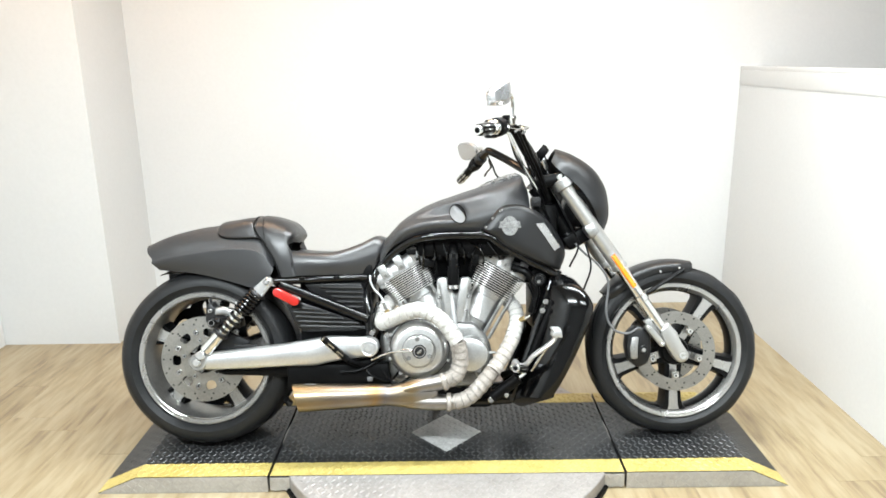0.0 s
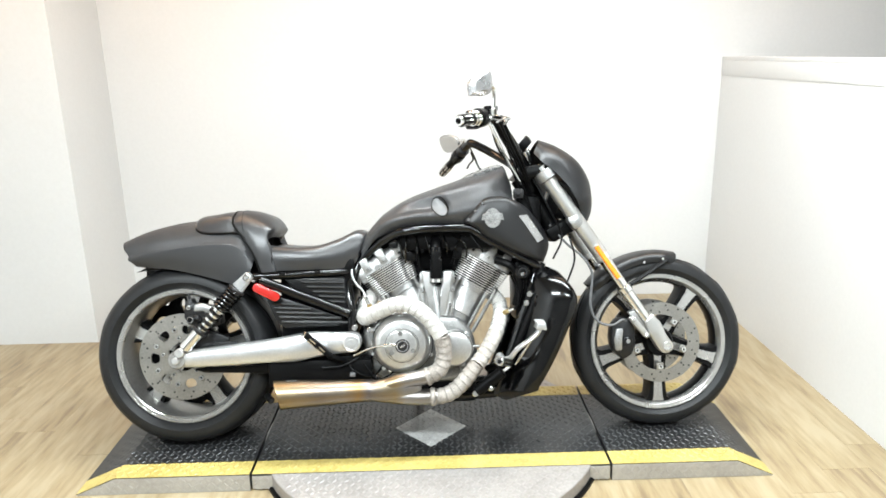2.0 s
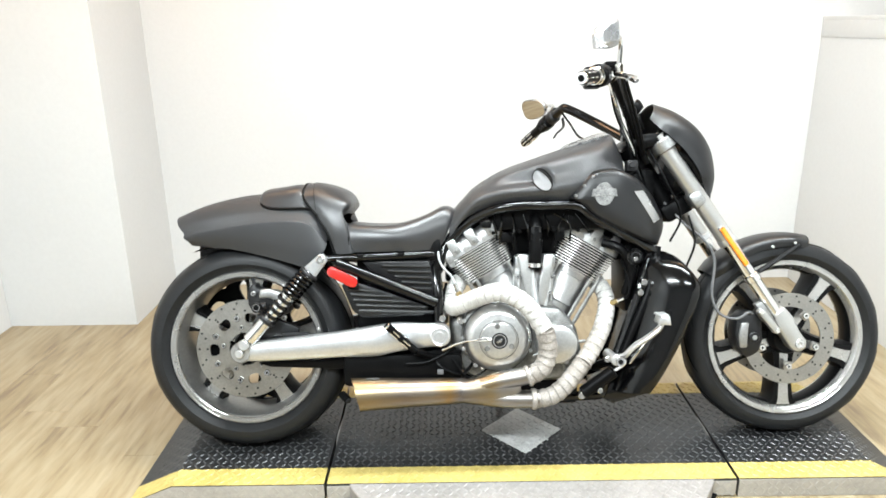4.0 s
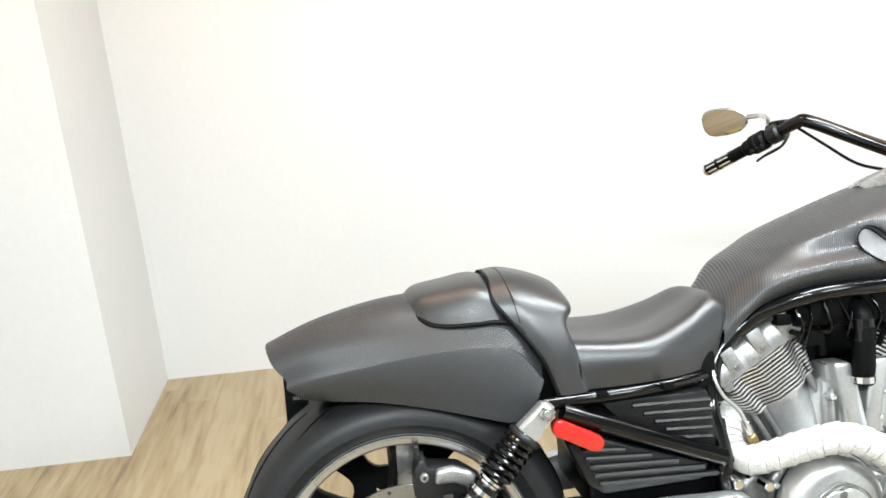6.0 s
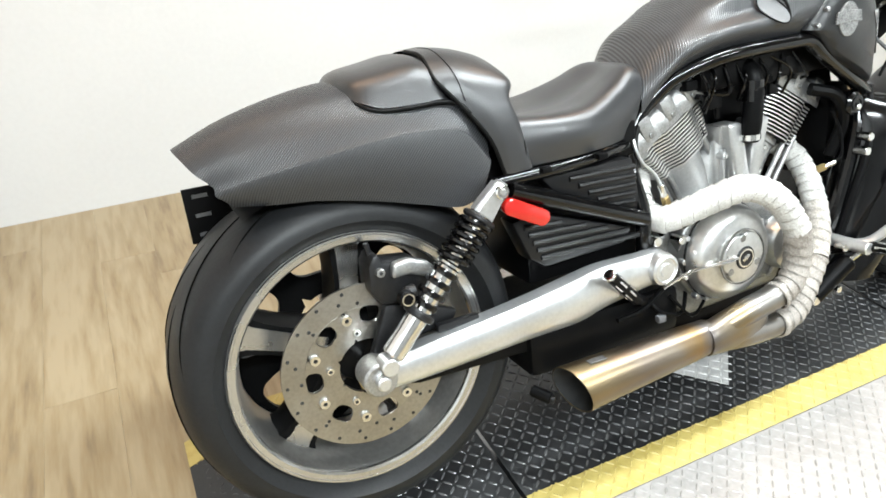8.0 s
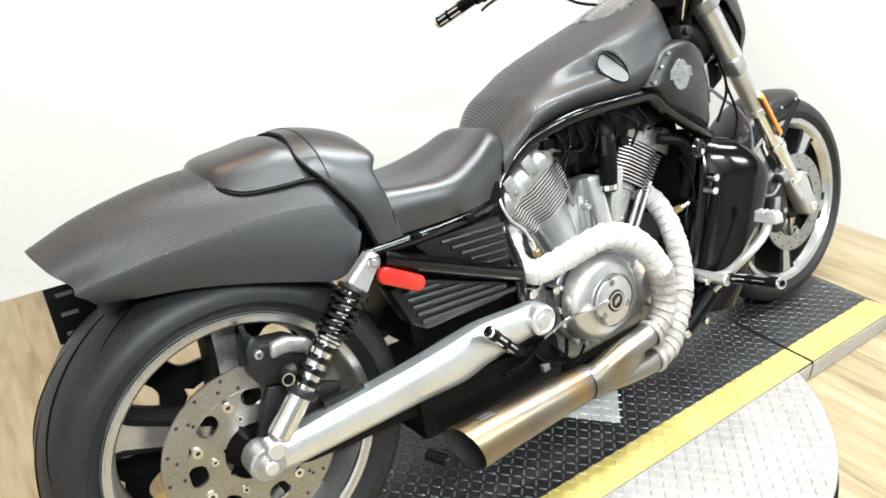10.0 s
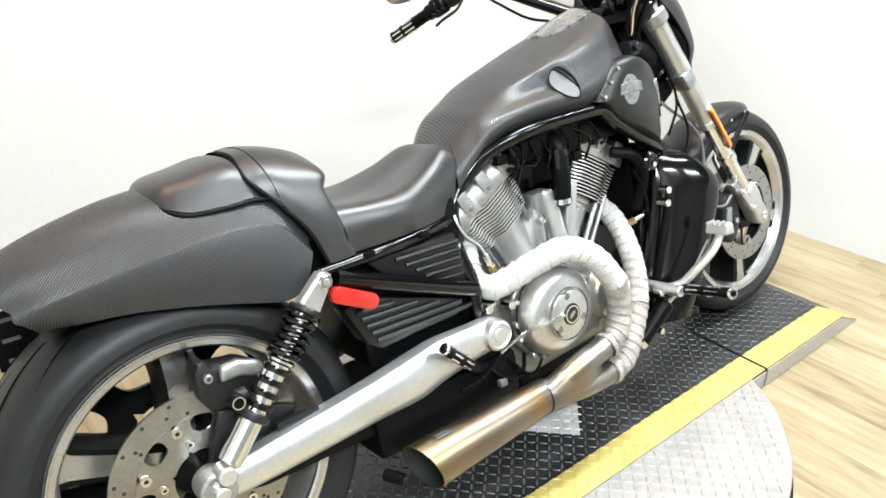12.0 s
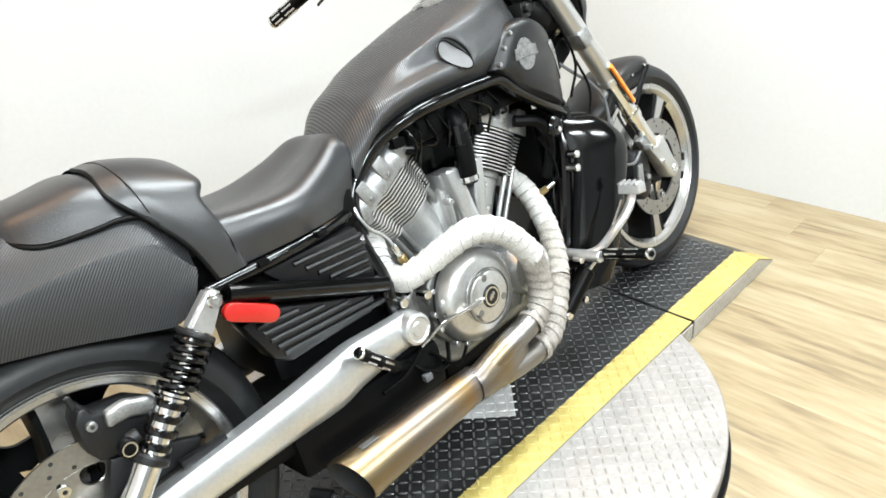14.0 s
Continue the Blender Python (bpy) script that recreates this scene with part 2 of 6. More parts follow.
def wood_material():
    """Pale oak boards: grain along y, tone by board."""
    m = bpy.data.materials.new("pale_oak_boards")
    m.use_nodes = True
    nt = m.node_tree
    b = nt.nodes["Principled BSDF"]
    geo, oi = nt.nodes.new("ShaderNodeNewGeometry"), nt.nodes.new("ShaderNodeObjectInfo")
    mp = nt.nodes.new("ShaderNodeMapping")
    mp.inputs["Scale"].default_value = (10.0, 1.25, 1.0)
    shift = nt.nodes.new("ShaderNodeCombineXYZ")
    mul = nt.nodes.new("ShaderNodeMath")
    mul.operation, mul.inputs[1].default_value = "MULTIPLY", 37.0
    nt.links.new(oi.outputs["Random"], mul.inputs[0])
    nt.links.new(mul.outputs[0], shift.inputs["X"])
    nt.links.new(mul.outputs[0], shift.inputs["Y"])
    nt.links.new(shift.outputs[0], mp.inputs["Location"])
    nt.links.new(geo.outputs["Position"], mp.inputs["Vector"])
    n1, n2 = nt.nodes.new("ShaderNodeTexNoise"), nt.nodes.new("ShaderNodeTexNoise")
    n1.inputs["Scale"].default_value, n1.inputs["Detail"].default_value, n1.inputs["Distortion"].default_value = 1.3, 6, 0.6
    n2.inputs["Scale"].default_value, n2.inputs["Detail"].default_value = 5.0, 8
    nt.links.new(mp.outputs[0], n1.inputs["Vector"])
    nt.links.new(mp.outputs[0], n2.inputs["Vector"])
    add = nt.nodes.new("ShaderNodeMath")
    add.operation = "ADD"
    nt.links.new(n1.outputs["Fac"], add.inputs[0])
    nt.links.new(n2.outputs["Fac"], add.inputs[1])
    tone = nt.nodes.new("ShaderNodeMath")
    tone.operation, tone.inputs[1].default_value = "MULTIPLY_ADD", 0.24
    nt.links.new(oi.outputs["Random"], tone.inputs[0])
    nt.links.new(add.outputs[0], tone.inputs[2])
    ramp = nt.nodes.new("ShaderNodeValToRGB")
    el = ramp.color_ramp.elements
    el[0].position, el[0].color = 0.50, (0.154, 0.111, 0.065, 1)
    el[1].position, el[1].color = 0.84, (0.308, 0.252, 0.160, 1)
    half = nt.nodes.new("ShaderNodeMath")
    half.operation, half.inputs[1].default_value = "MULTIPLY", 0.62
    mid = el.new(0.64)
    mid.color = (0.240, 0.184, 0.103, 1)
    nt.links.new(tone.outputs[0], half.inputs[0])
    nt.links.new(half.outputs[0], ramp.inputs["Fac"])
    nt.links.new(ramp.outputs["Color"], b.inputs["Base Color"])
    b.inputs["Roughness"].default_value = 0.32
    bp = nt.nodes.new("ShaderNodeBump")
    bp.inputs["Strength"].default_value, bp.inputs["Distance"].default_value = 0.12, 0.002
    nt.links.new(n2.outputs["Fac"], bp.inputs["Height"])
    nt.links.new(bp.outputs["Normal"], b.inputs["Normal"])
    return m


M_WOOD = wood_material()


# ---- mesh helpers ----
def finish(bm, smooth=True, angle=35):
    bmesh.ops.recalc_face_normals(bm, faces=bm.faces)
    for f in bm.faces:
        f.smooth = smooth
    if smooth:
        for e in bm.edges:
            if len(e.link_faces) == 2 and e.calc_face_angle(0) > radians(angle):
                e.smooth = False


def part(name, bm, material, parent=None, label="", smooth=True):
    """Links a bmesh as one mesh object under a thing or under a part."""
    finish(bm, smooth)
    me = bpy.data.meshes.new(name)
    bm.to_mesh(me)
    bm.free()
    me.materials.append(material)
    ob = new(name, me)
    ob.parent = parent
    if label:
        ob["label"] = label
    return ob


def thing(name, m, label, category, group="", kind=""):
    ob = new(name)
    ob.empty_display_size = 0.1
    ob.matrix_world = m
    return tagged(ob, label, category, group, kind)


def box(x0, x1, y0, y1, z0, z1, bevel=0.0, bm=None, m=None):
    bm = bm or bmesh.new()
    vs = [bm.verts.new((x, y, z)) for x in (x0, x1) for y in (y0, y1) for z in (z0, z1)]
    fs = [bm.faces.new([vs[i] for i in q]) for q in ((0, 1, 3, 2), (4, 6, 7, 5), (0, 4, 5, 1), (2, 3, 7, 6), (0, 2, 6, 4), (1, 5, 7, 3))]
    if bevel:
        es = list({e for f in fs for e in f.edges})
        r = bmesh.ops.bevel(bm, geom=es, offset=bevel, segments=2, profile=0.6, affect="EDGES")
        vs = list({v for v in vs if v.is_valid} | set(r["verts"]))
    if m:
        for v in vs:
            v.co = m @ v.co
    return bm


def prism(poly, y0, y1, bevel=0.004, segs=2, bm=None):
    """A side profile of (x, z) given depth from y0 to y1, its edges rounded."""
    bm = bm or bmesh.new()
    a = [bm.verts.new((x, y0, z)) for x, z in poly]
    b = [bm.verts.new((x, y1, z)) for x, z in poly]
    n = len(poly)
    fs = [bm.faces.new(a), bm.faces.new(b[::-1])]
    fs += [bm.faces.new((a[i], b[i], b[(i + 1) % n], a[(i + 1) % n])) for i in range(n)]
    bmesh.ops.recalc_face_normals(bm, faces=fs)
    if bevel:
        es = list({e for f in fs for e in f.edges})
        bmesh.ops.bevel(bm, geom=es, offset=bevel, segments=segs, profile=0.5, affect="EDGES", clamp_overlap=True)
    return bm


def spline(pts, n):
    """Catmull-Rom through the points, n steps a stretch."""
    p = [Vector(q) for q in pts]
    p = [2 * p[0] - p[1]] + p + [2 * p[-1] - p[-2]]
    out = []
    for i in range(1, len(p) - 2):
        for k in range(n):
            t = k / n
            a, b, c, d = p[i - 1], p[i], p[i + 1], p[i + 2]
            out.append(0.5 * (2 * b + (c - a) * t + (2 * a - 5 * b + 4 * c - d) * t * t + (3 * b - a - 3 * c + d) * t ** 3))
    return out + [p[-2]]


def tube(pts, r, n=10, steps=6, caps=True, bm=None, bend=True, flat=1.0):
    """A round bar along the points; r: a radius, or a function of 0..1 along it."""
    bm = bm or bmesh.new()
    path = spline(pts, steps) if bend and len(pts) > 2 else [Vector(q) for q in pts]
    total = len(path) - 1
    ahead = (path[1] - path[0]).normalized()
    side = ahead.orthogonal().normalized()
    rings = []
    for i, q in enumerate(path):
        d = (path[min(i + 1, total)] - path[max(i - 1, 0)])
        d = d.normalized() if d.length > 1e-9 else ahead
        side = (side - d * side.dot(d)).normalized()
        up = d.cross(side)
        rad = r(i / total) if callable(r) else r
        rings.append([bm.verts.new(q + rad * (math.cos(a) * side + flat * math.sin(a) * up)) for a in (2 * math.pi * k / n for k in range(n))])
    for a, b in zip(rings, rings[1:]):
        for k in range(n):
            bm.faces.new((a[k], a[(k + 1) % n], b[(k + 1) % n], b[k]))
    if caps:
        bm.faces.new(rings[0][::-1])
        bm.faces.new(rings[-1])
    return bm


def lathe(profile, centre=(0, 0, 0), axis=(0, 1, 0), n=48, closed=False, bm=None, arc=None):
    """Turns a profile of (radius, along) about an axis through the centre."""
    bm = bm or bmesh.new()
    c, w = Vector(centre), Vector(axis).normalized()
    u = Vector((1, 0, 0)) if abs(w.x) < 0.7 else Vector((0, 0, 1))
    u = (u - w * u.dot(w)).normalized()
    v = u.cross(w) if abs(w.y) > 0.7 else w.cross(u)
    lo, hi = arc or (0, 2 * math.pi)
    count = n if not arc else n + 1
    rings = []
    for k in range(count):
        a = lo + (hi - lo) * k / n
        rings.append([bm.verts.new(c + r * (math.cos(a) * u + math.sin(a) * v) + h * w) for r, h in profile])
    m = len(profile)
    for k in range(n):
        a, b = rings[k], rings[(k + 1) % count]
        for i in range(m if closed else m - 1):
            q = [a[i], a[(i + 1) % m], b[(i + 1) % m], b[i]]
            bm.faces.new(q)
    bmesh.ops.remove_doubles(bm, verts=bm.verts, dist=1e-6)
    return bm


def rod(p, q, r, n=14, bevel=0.0, bm=None):
    """A short cylinder from p to q with chamfered ends."""
    p, q = Vector(p), Vector(q)
    h = (q - p).length
    b = min(bevel or r * 0.15, h / 3)
    return lathe([(0, 0), (r - b, 0), (r, b), (r, h - b), (r - b, h), (0, h)], p, q - p, n, bm=bm)


def sheet(rows, nu=5, nv=5, mirror=True, thick=0.0, close_ends=False, bm=None):
    """A smooth skin through rows of control points; mirror: rows run to the middle plane y = 0 and are repeated on the other side."""
    full = []
    for row in rows:
        row = [Vector(p) for p in row]
        if mirror:
            row = row + [Vector((p.x, -p.y, p.z)) for p in reversed(row[:-1])]
        full.append(spline(row, nv))
    cols = [spline([r[j] for r in full], nu) for j in range(len(full[0]))]
    bm = bm or bmesh.new()
    grid = [[bm.verts.new(p) for p in col] for col in cols]
    for a, b in zip(grid, grid[1:]):
        for i in range(len(a) - 1):
            bm.faces.new((a[i], a[i + 1], b[i + 1], b[i]))
    if close_ends:
        bm.faces.new([c[0] for c in grid])
        bm.faces.new([c[-1] for c in grid][::-1])
        bm.faces.new([v for v in grid[0]])
    bmesh.ops.recalc_face_normals(bm, faces=bm.faces)
    if thick:
        bmesh.ops.solidify(bm, geom=bm.faces[:], thickness=thick)
    return bm


# ---- the room ----
def slab(name, x0, x1, y0, y1, z0, z1, material, kind="structure", label="", category=""):
    ob = part(name, box(x0, x1, y0, y1, z0, z1), material, smooth=False)
    return tagged(ob, label, category, "", kind)


slab("floor", -1.7, 6.2, NEAR - 0.1, 1.8, FLOOR - 0.12, FLOOR - 0.008, M_JOINT, label="pale oak board floor", category="floor")
slab("ceiling", -1.7, 6.2, NEAR - 0.1, 1.8, CEIL, CEIL + 0.1, M_CEIL, label="dull off-white painted ceiling", category="ceiling")
slab("wall_back", -0.845, 6.2, BACK, BACK + 0.12, FLOOR - 0.02, CEIL, M_WALL, label="bright white painted back wall", category="wall")
slab("wall_jog", -1.7, -0.845, JOG, JOG + 0.65, FLOOR - 0.02, CEIL, M_WALL, label="white boxed-out wall corner", category="wall")
slab("wall_left", LEFT - 0.2, LEFT, NEAR, JOG - 0.003, FLOOR - 0.02, CEIL, M_WALL, label="white painted side wall", category="wall")
slab("wall_near", -1.7, 6.2, NEAR - 0.12, NEAR, FLOOR - 0.02, CEIL, M_NEAR, label="mid-grey painted wall", category="wall")
slab("wall_far_shop", 6.0, 6.12, NEAR, BACK, FLOOR - 0.02, CEIL, M_SHOP, label="grey wall beyond the partition", category="wall")
slab("wall_partition", RIGHT, RIGHT + 0.10, NEAR, BACK - 0.003, FLOOR - 0.02, 1.27, M_WALL, label="white half-height partition wall", category="wall")
tagged(part("trim_cap", box(RIGHT - 0.0040, RIGHT + 0.112, NEAR, BACK - 0.003, 1.2715, 1.29, 0.002), M_WALL), "white cap along the partition", "trim", "", "structure")
tagged(part("trim_band", box(RIGHT - 0.0035, RIGHT - 0.0003, NEAR, BACK - 0.003, 1.195, 1.2713, 0.0008), M_WALL), "white band under the partition cap", "trim", "", "structure")

for lx, ly, length, power, tint in LIGHTS:
    lt = thing("ceiling_light", pose(lx, ly, CEIL), "warm-toned ceiling light fitting" if tint is WARM else "long rectangular ceiling light fitting", "light", "ceiling lights")
    part("frame", box(-length / 2 - 0.04, length / 2 + 0.04, -0.17, 0.17, -0.045, -0.001, 0.006), M_CEIL, lt)
    part("diffuser", box(-length / 2, length / 2, -0.135, 0.135, -0.052, -0.046, 0.002), M_GLOWWARM if tint is WARM else M_GLOW, lt)


# ---- the turntable and its ramps ----
def lug_mesh(spots, name, material, parent, seed=1):
    """Raised tread bars: (x, y, z, turn) each, joined."""
    verts, faces = [], []
    l, w, h = 0.0108, 0.0029, 0.0019
    shape = [(-l, 0, 0), (-l * 0.45, -w, 0), (l * 0.45, -w, 0), (l, 0, 0), (l * 0.45, w, 0), (-l * 0.45, w, 0), (-l * 0.5, 0, h), (l * 0.5, 0, h)]
    fs = [(0, 1, 6), (1, 2, 7, 6), (2, 3, 7), (3, 4, 7), (4, 5, 6, 7), (5, 0, 6)]
    for x, y, z, a, slope in spots:
        c, s, k = math.cos(a), math.sin(a), len(verts)
        for px, py, pz in shape:
            dx = c * px - s * py
            verts.append((x + dx, y + s * px + c * py, z + pz + slope * dx))
        faces += [tuple(k + i for i in f) for f in fs]
    me = bpy.data.meshes.new(name)
    me.from_pydata(verts, [], faces)
    me.materials.append(material)
    ob = new(name, me)
    ob.parent = parent
    return tagged(ob, "", "", "", "stuff")


def skirt_lugs(x0, x1, top, parent):
    """Raised bars on the bare metal side of the deck; top(x): the skirt's upper edge."""
    verts, faces = [], []
    ln, w, h = 0.0115, 0.0030, 0.0016
    shape = [(-ln, 0, 0), (-ln * 0.45, -w, 0), (ln * 0.45, -w, 0), (ln, 0, 0), (ln * 0.45, w, 0), (-ln * 0.45, w, 0), (-ln * 0.5, 0, h), (ln * 0.5, 0, h)]
    fs = [(0, 1, 6), (1, 2, 7, 6), (2, 3, 7), (3, 4, 7), (4, 5, 6, 7), (5, 0, 6)]
    i, x = 0, x0 + 0.012
    while x < x1 - 0.010:
        for j in range(3):
            z = -0.050 + 0.0175 * j
            if z + 0.008 < top(x):
                a = math.pi / 4 if (i + j) % 2 else -math.pi / 4
                c, q, k = math.cos(a), math.sin(a), len(verts)
                verts += [(x + c * px - q * py, -DY - 0.0032 - pz, z - FLOOR + q * px + c * py) for px, py, pz in shape]
                faces += [tuple(k + f for f in g) for g in fs]
        x += 0.0195
        i += 1
    me = bpy.data.meshes.new("skirt_tread")
    me.from_pydata(verts, [], faces)
    me.materials.append(M_STEEL)
    ob = new("skirt_tread", me)
    ob.parent = parent
    return tagged(ob, "", "", "", "stuff")


DX0, DX1, DY = 0.258, 1.454, 0.290
CX, CY, DR = 0.856, -0.004, 0.605
STRIPE = 0.212
PITCH = 0.0205


def deck_z(x):
    """Height of the deck along its length: level, then down to the floor at either end."""
    if x < -0.195:
        return FLOOR * min(1, (-0.195 - x) / 0.135)
    if x > 1.885:
        return FLOOR * min(1, (x - 1.885) / 0.125)
    return 0.0


def lattice(x0, x1, y0, y1):
    i = 0
    x = x0
    while x < x1:
        j, y = 0, y0
        while y < y1:
            yield x, y, (math.pi / 4 if (i + j) % 2 else -math.pi / 4)
            y += PITCH
            j += 1
        x += PITCH
        i += 1


turntable = thing("display_turntable", pose(0, 0, FLOOR), "black diamond-plate motorcycle turntable with yellow edges", "turntable")


def up(bm):
    bmesh.ops.translate(bm, verts=bm.verts, vec=(0, 0, -FLOOR))
    return bm


part("deck", up(box(DX0, DX1, -DY, DY, -0.052, 0.0, 0.0008)), M_DECK, turntable)
part("disc", up(lathe([(0, -0.0015), (DR - 0.003, -0.0015), (DR, -0.0045), (DR, -0.046), (0, -0.046)], (CX, CY, 0), (0, 0, 1), 120)), M_PLATE, turntable, "bare aluminium diamond-plate disc")
part("base_ring", up(lathe([(DR + 0.005, -0.047), (DR + 0.010, -0.050), (DR + 0.012, -0.0595), (DR - 0.05, -0.0595), (DR - 0.05, -0.047)], (CX, CY, 0), (0, 0, 1), 120, closed=True)), M_SATIN, turntable, "black rubber ring under the disc")
for sy in (-1, 1):
    y0, y1 = sorted((sy * STRIPE, sy * (DY - 0.001)))
    part("edge_stripe", up(box(DX0 + 0.001, DX1 - 0.001, y0, y1, -0.004, 0.0006)), M_YELLOW, turntable, "yellow painted edge stripe")
part("skirt", up(box(DX0, DX1, -DY - 0.003, -DY - 0.0005, -0.054, -0.0065)), M_STEEL, turntable)
dia = bmesh.new()
DIA = (0.855, -0.014, 0.131, 0.136)
dv = [dia.verts.new(Vector((DIA[0] + sx * DIA[2], DIA[1] + sy * DIA[3], z - FLOOR))) for z in (-0.003, 0.0012) for sx, sy in ((-1, 0), (0, -1), (1, 0), (0, 1))]
dia.faces.new(dv[4:])
for k in range(4):
    dia.faces.new((dv[k], dv[(k + 1) % 4], dv[4 + (k + 1) % 4], dv[4 + k]))
part("diamond_emblem", dia, M_EMBLEM, turntable, "bare metal diamond on the deck", smooth=False)

black, yellow, silver, round_ = [], [], [], []
for x, y, a in lattice(DX0 + 0.015, DX1 - 0.012, -DY + 0.012, DY - 0.008):
    if abs(x - DIA[0]) / DIA[2] + abs(y - DIA[1]) / DIA[3] < 1:
        silver.append((x, y, 0.0012 - FLOOR, a, 0))
    elif abs(y) > STRIPE:
        yellow.append((x, y, 0.0006 - FLOOR, a, 0))
    else:
        black.append((x, y, -FLOOR, a, 0))
for x, y, a in lattice(CX - DR, CX + DR, CY - DR, CY + DR):
    if math.hypot(x - CX, y - CY) < DR - 0.02 and abs(y) > DY + 0.010:
        round_.append((x, y, -0.0015 - FLOOR, a, 0))
skirt_lugs(DX0, DX1, lambda x: 0.0, turntable)
lug_mesh(black, "deck_tread", M_LUG, turntable)
lug_mesh(yellow, "stripe_tread", M_YELLOW, turntable)
lug_mesh(silver, "emblem_tread", M_EMBLEM, turntable)
lug_mesh(round_, "disc_tread", M_PLATE, turntable)


def ramp(x_in, x_flat, x_end):
    """One end ramp: level beside the turntable, then down to the floor."""
    r = thing("ramp", pose(0, 0, FLOOR), "black diamond-plate ramp with yellow edges", "ramp", "turntable ramps")
    prof = [(x_in, 0.0), (x_flat, 0.0), (x_end, FLOOR + 0.002), (x_end, FLOOR), (x_in, FLOOR)]
    part("deck", up(prism(prof, -DY, DY, 0)), M_DECK, r, smooth=False)
    for sy in (-1, 1):
        bm = bmesh.new()
        y0, y1 = sorted((sy * STRIPE, sy * DY))
        pts = [(x_in, 0.0008), (x_flat, 0.0008), (x_end, FLOOR + 0.0028)]
        vs = [[bm.verts.new((x, y, z)) for x, z in pts] for y in (y0, y1)]
        lo = [[bm.verts.new((x, y, z - 0.002)) for x, z in pts] for y in (y0, y1)]
        for k in range(2):
            bm.faces.new((vs[0][k], vs[0][k + 1], vs[1][k + 1], vs[1][k]))
            for q in (0, 1):
                bm.faces.new((vs[q][k], vs[q][k + 1], lo[q][k + 1], lo[q][k]))
        part("edge_stripe", up(bm), M_YELLOW, r, "yellow painted edge stripe", smooth=False)
    prof2 = [(x_in, -0.003), (x_flat, -0.003), (x_end, FLOOR + 0.0005), (x_in, FLOOR + 0.0005)]
    part("skirt", up(prism(prof2, -DY - 0.0035, -DY - 0.0006, 0)), M_STEEL, r, "bare metal side skirt", smooth=False)
    dark, yel = [], []
    lo, hi = min(x_in, x_end), max(x_in, x_end)
    for x, y, a in lattice(lo + 0.012, hi - 0.012, -DY + 0.012, DY - 0.008):
        z = deck_z(x)
        slope = 0 if z == 0 else (0.44 if x < 0 else -0.48)
        (yel if abs(y) > STRIPE else dark).append((x, y, z + (0.0008 if abs(y) > STRIPE else 0) - FLOOR, a, slope))
    skirt_lugs(lo, hi, deck_z, r)
    lug_mesh(dark, "deck_tread", M_LUG, r)
    lug_mesh(yel, "stripe_tread", M_YELLOW, r)
    return r


ramp(0.250, -0.195, -0.330)
ramp(1.462, 1.885, 2.010)


# ---- the motorcycle ----
bike = thing("motorcycle", pose(0, -0.030, 0.003, -14), "matt black carbon-look muscle cruiser leaning on its stand", "motorcycle")
Y = (0, 1, 0)


def both(make, name, material, parent, label=""):
    """A part and its mirror twin on the other side."""
    a = part(name, make(), material, parent, label)
    bm = make()
    for v in bm.verts:
        v.co.y = -v.co.y
    part(name, bm, material, parent, label)
    return a


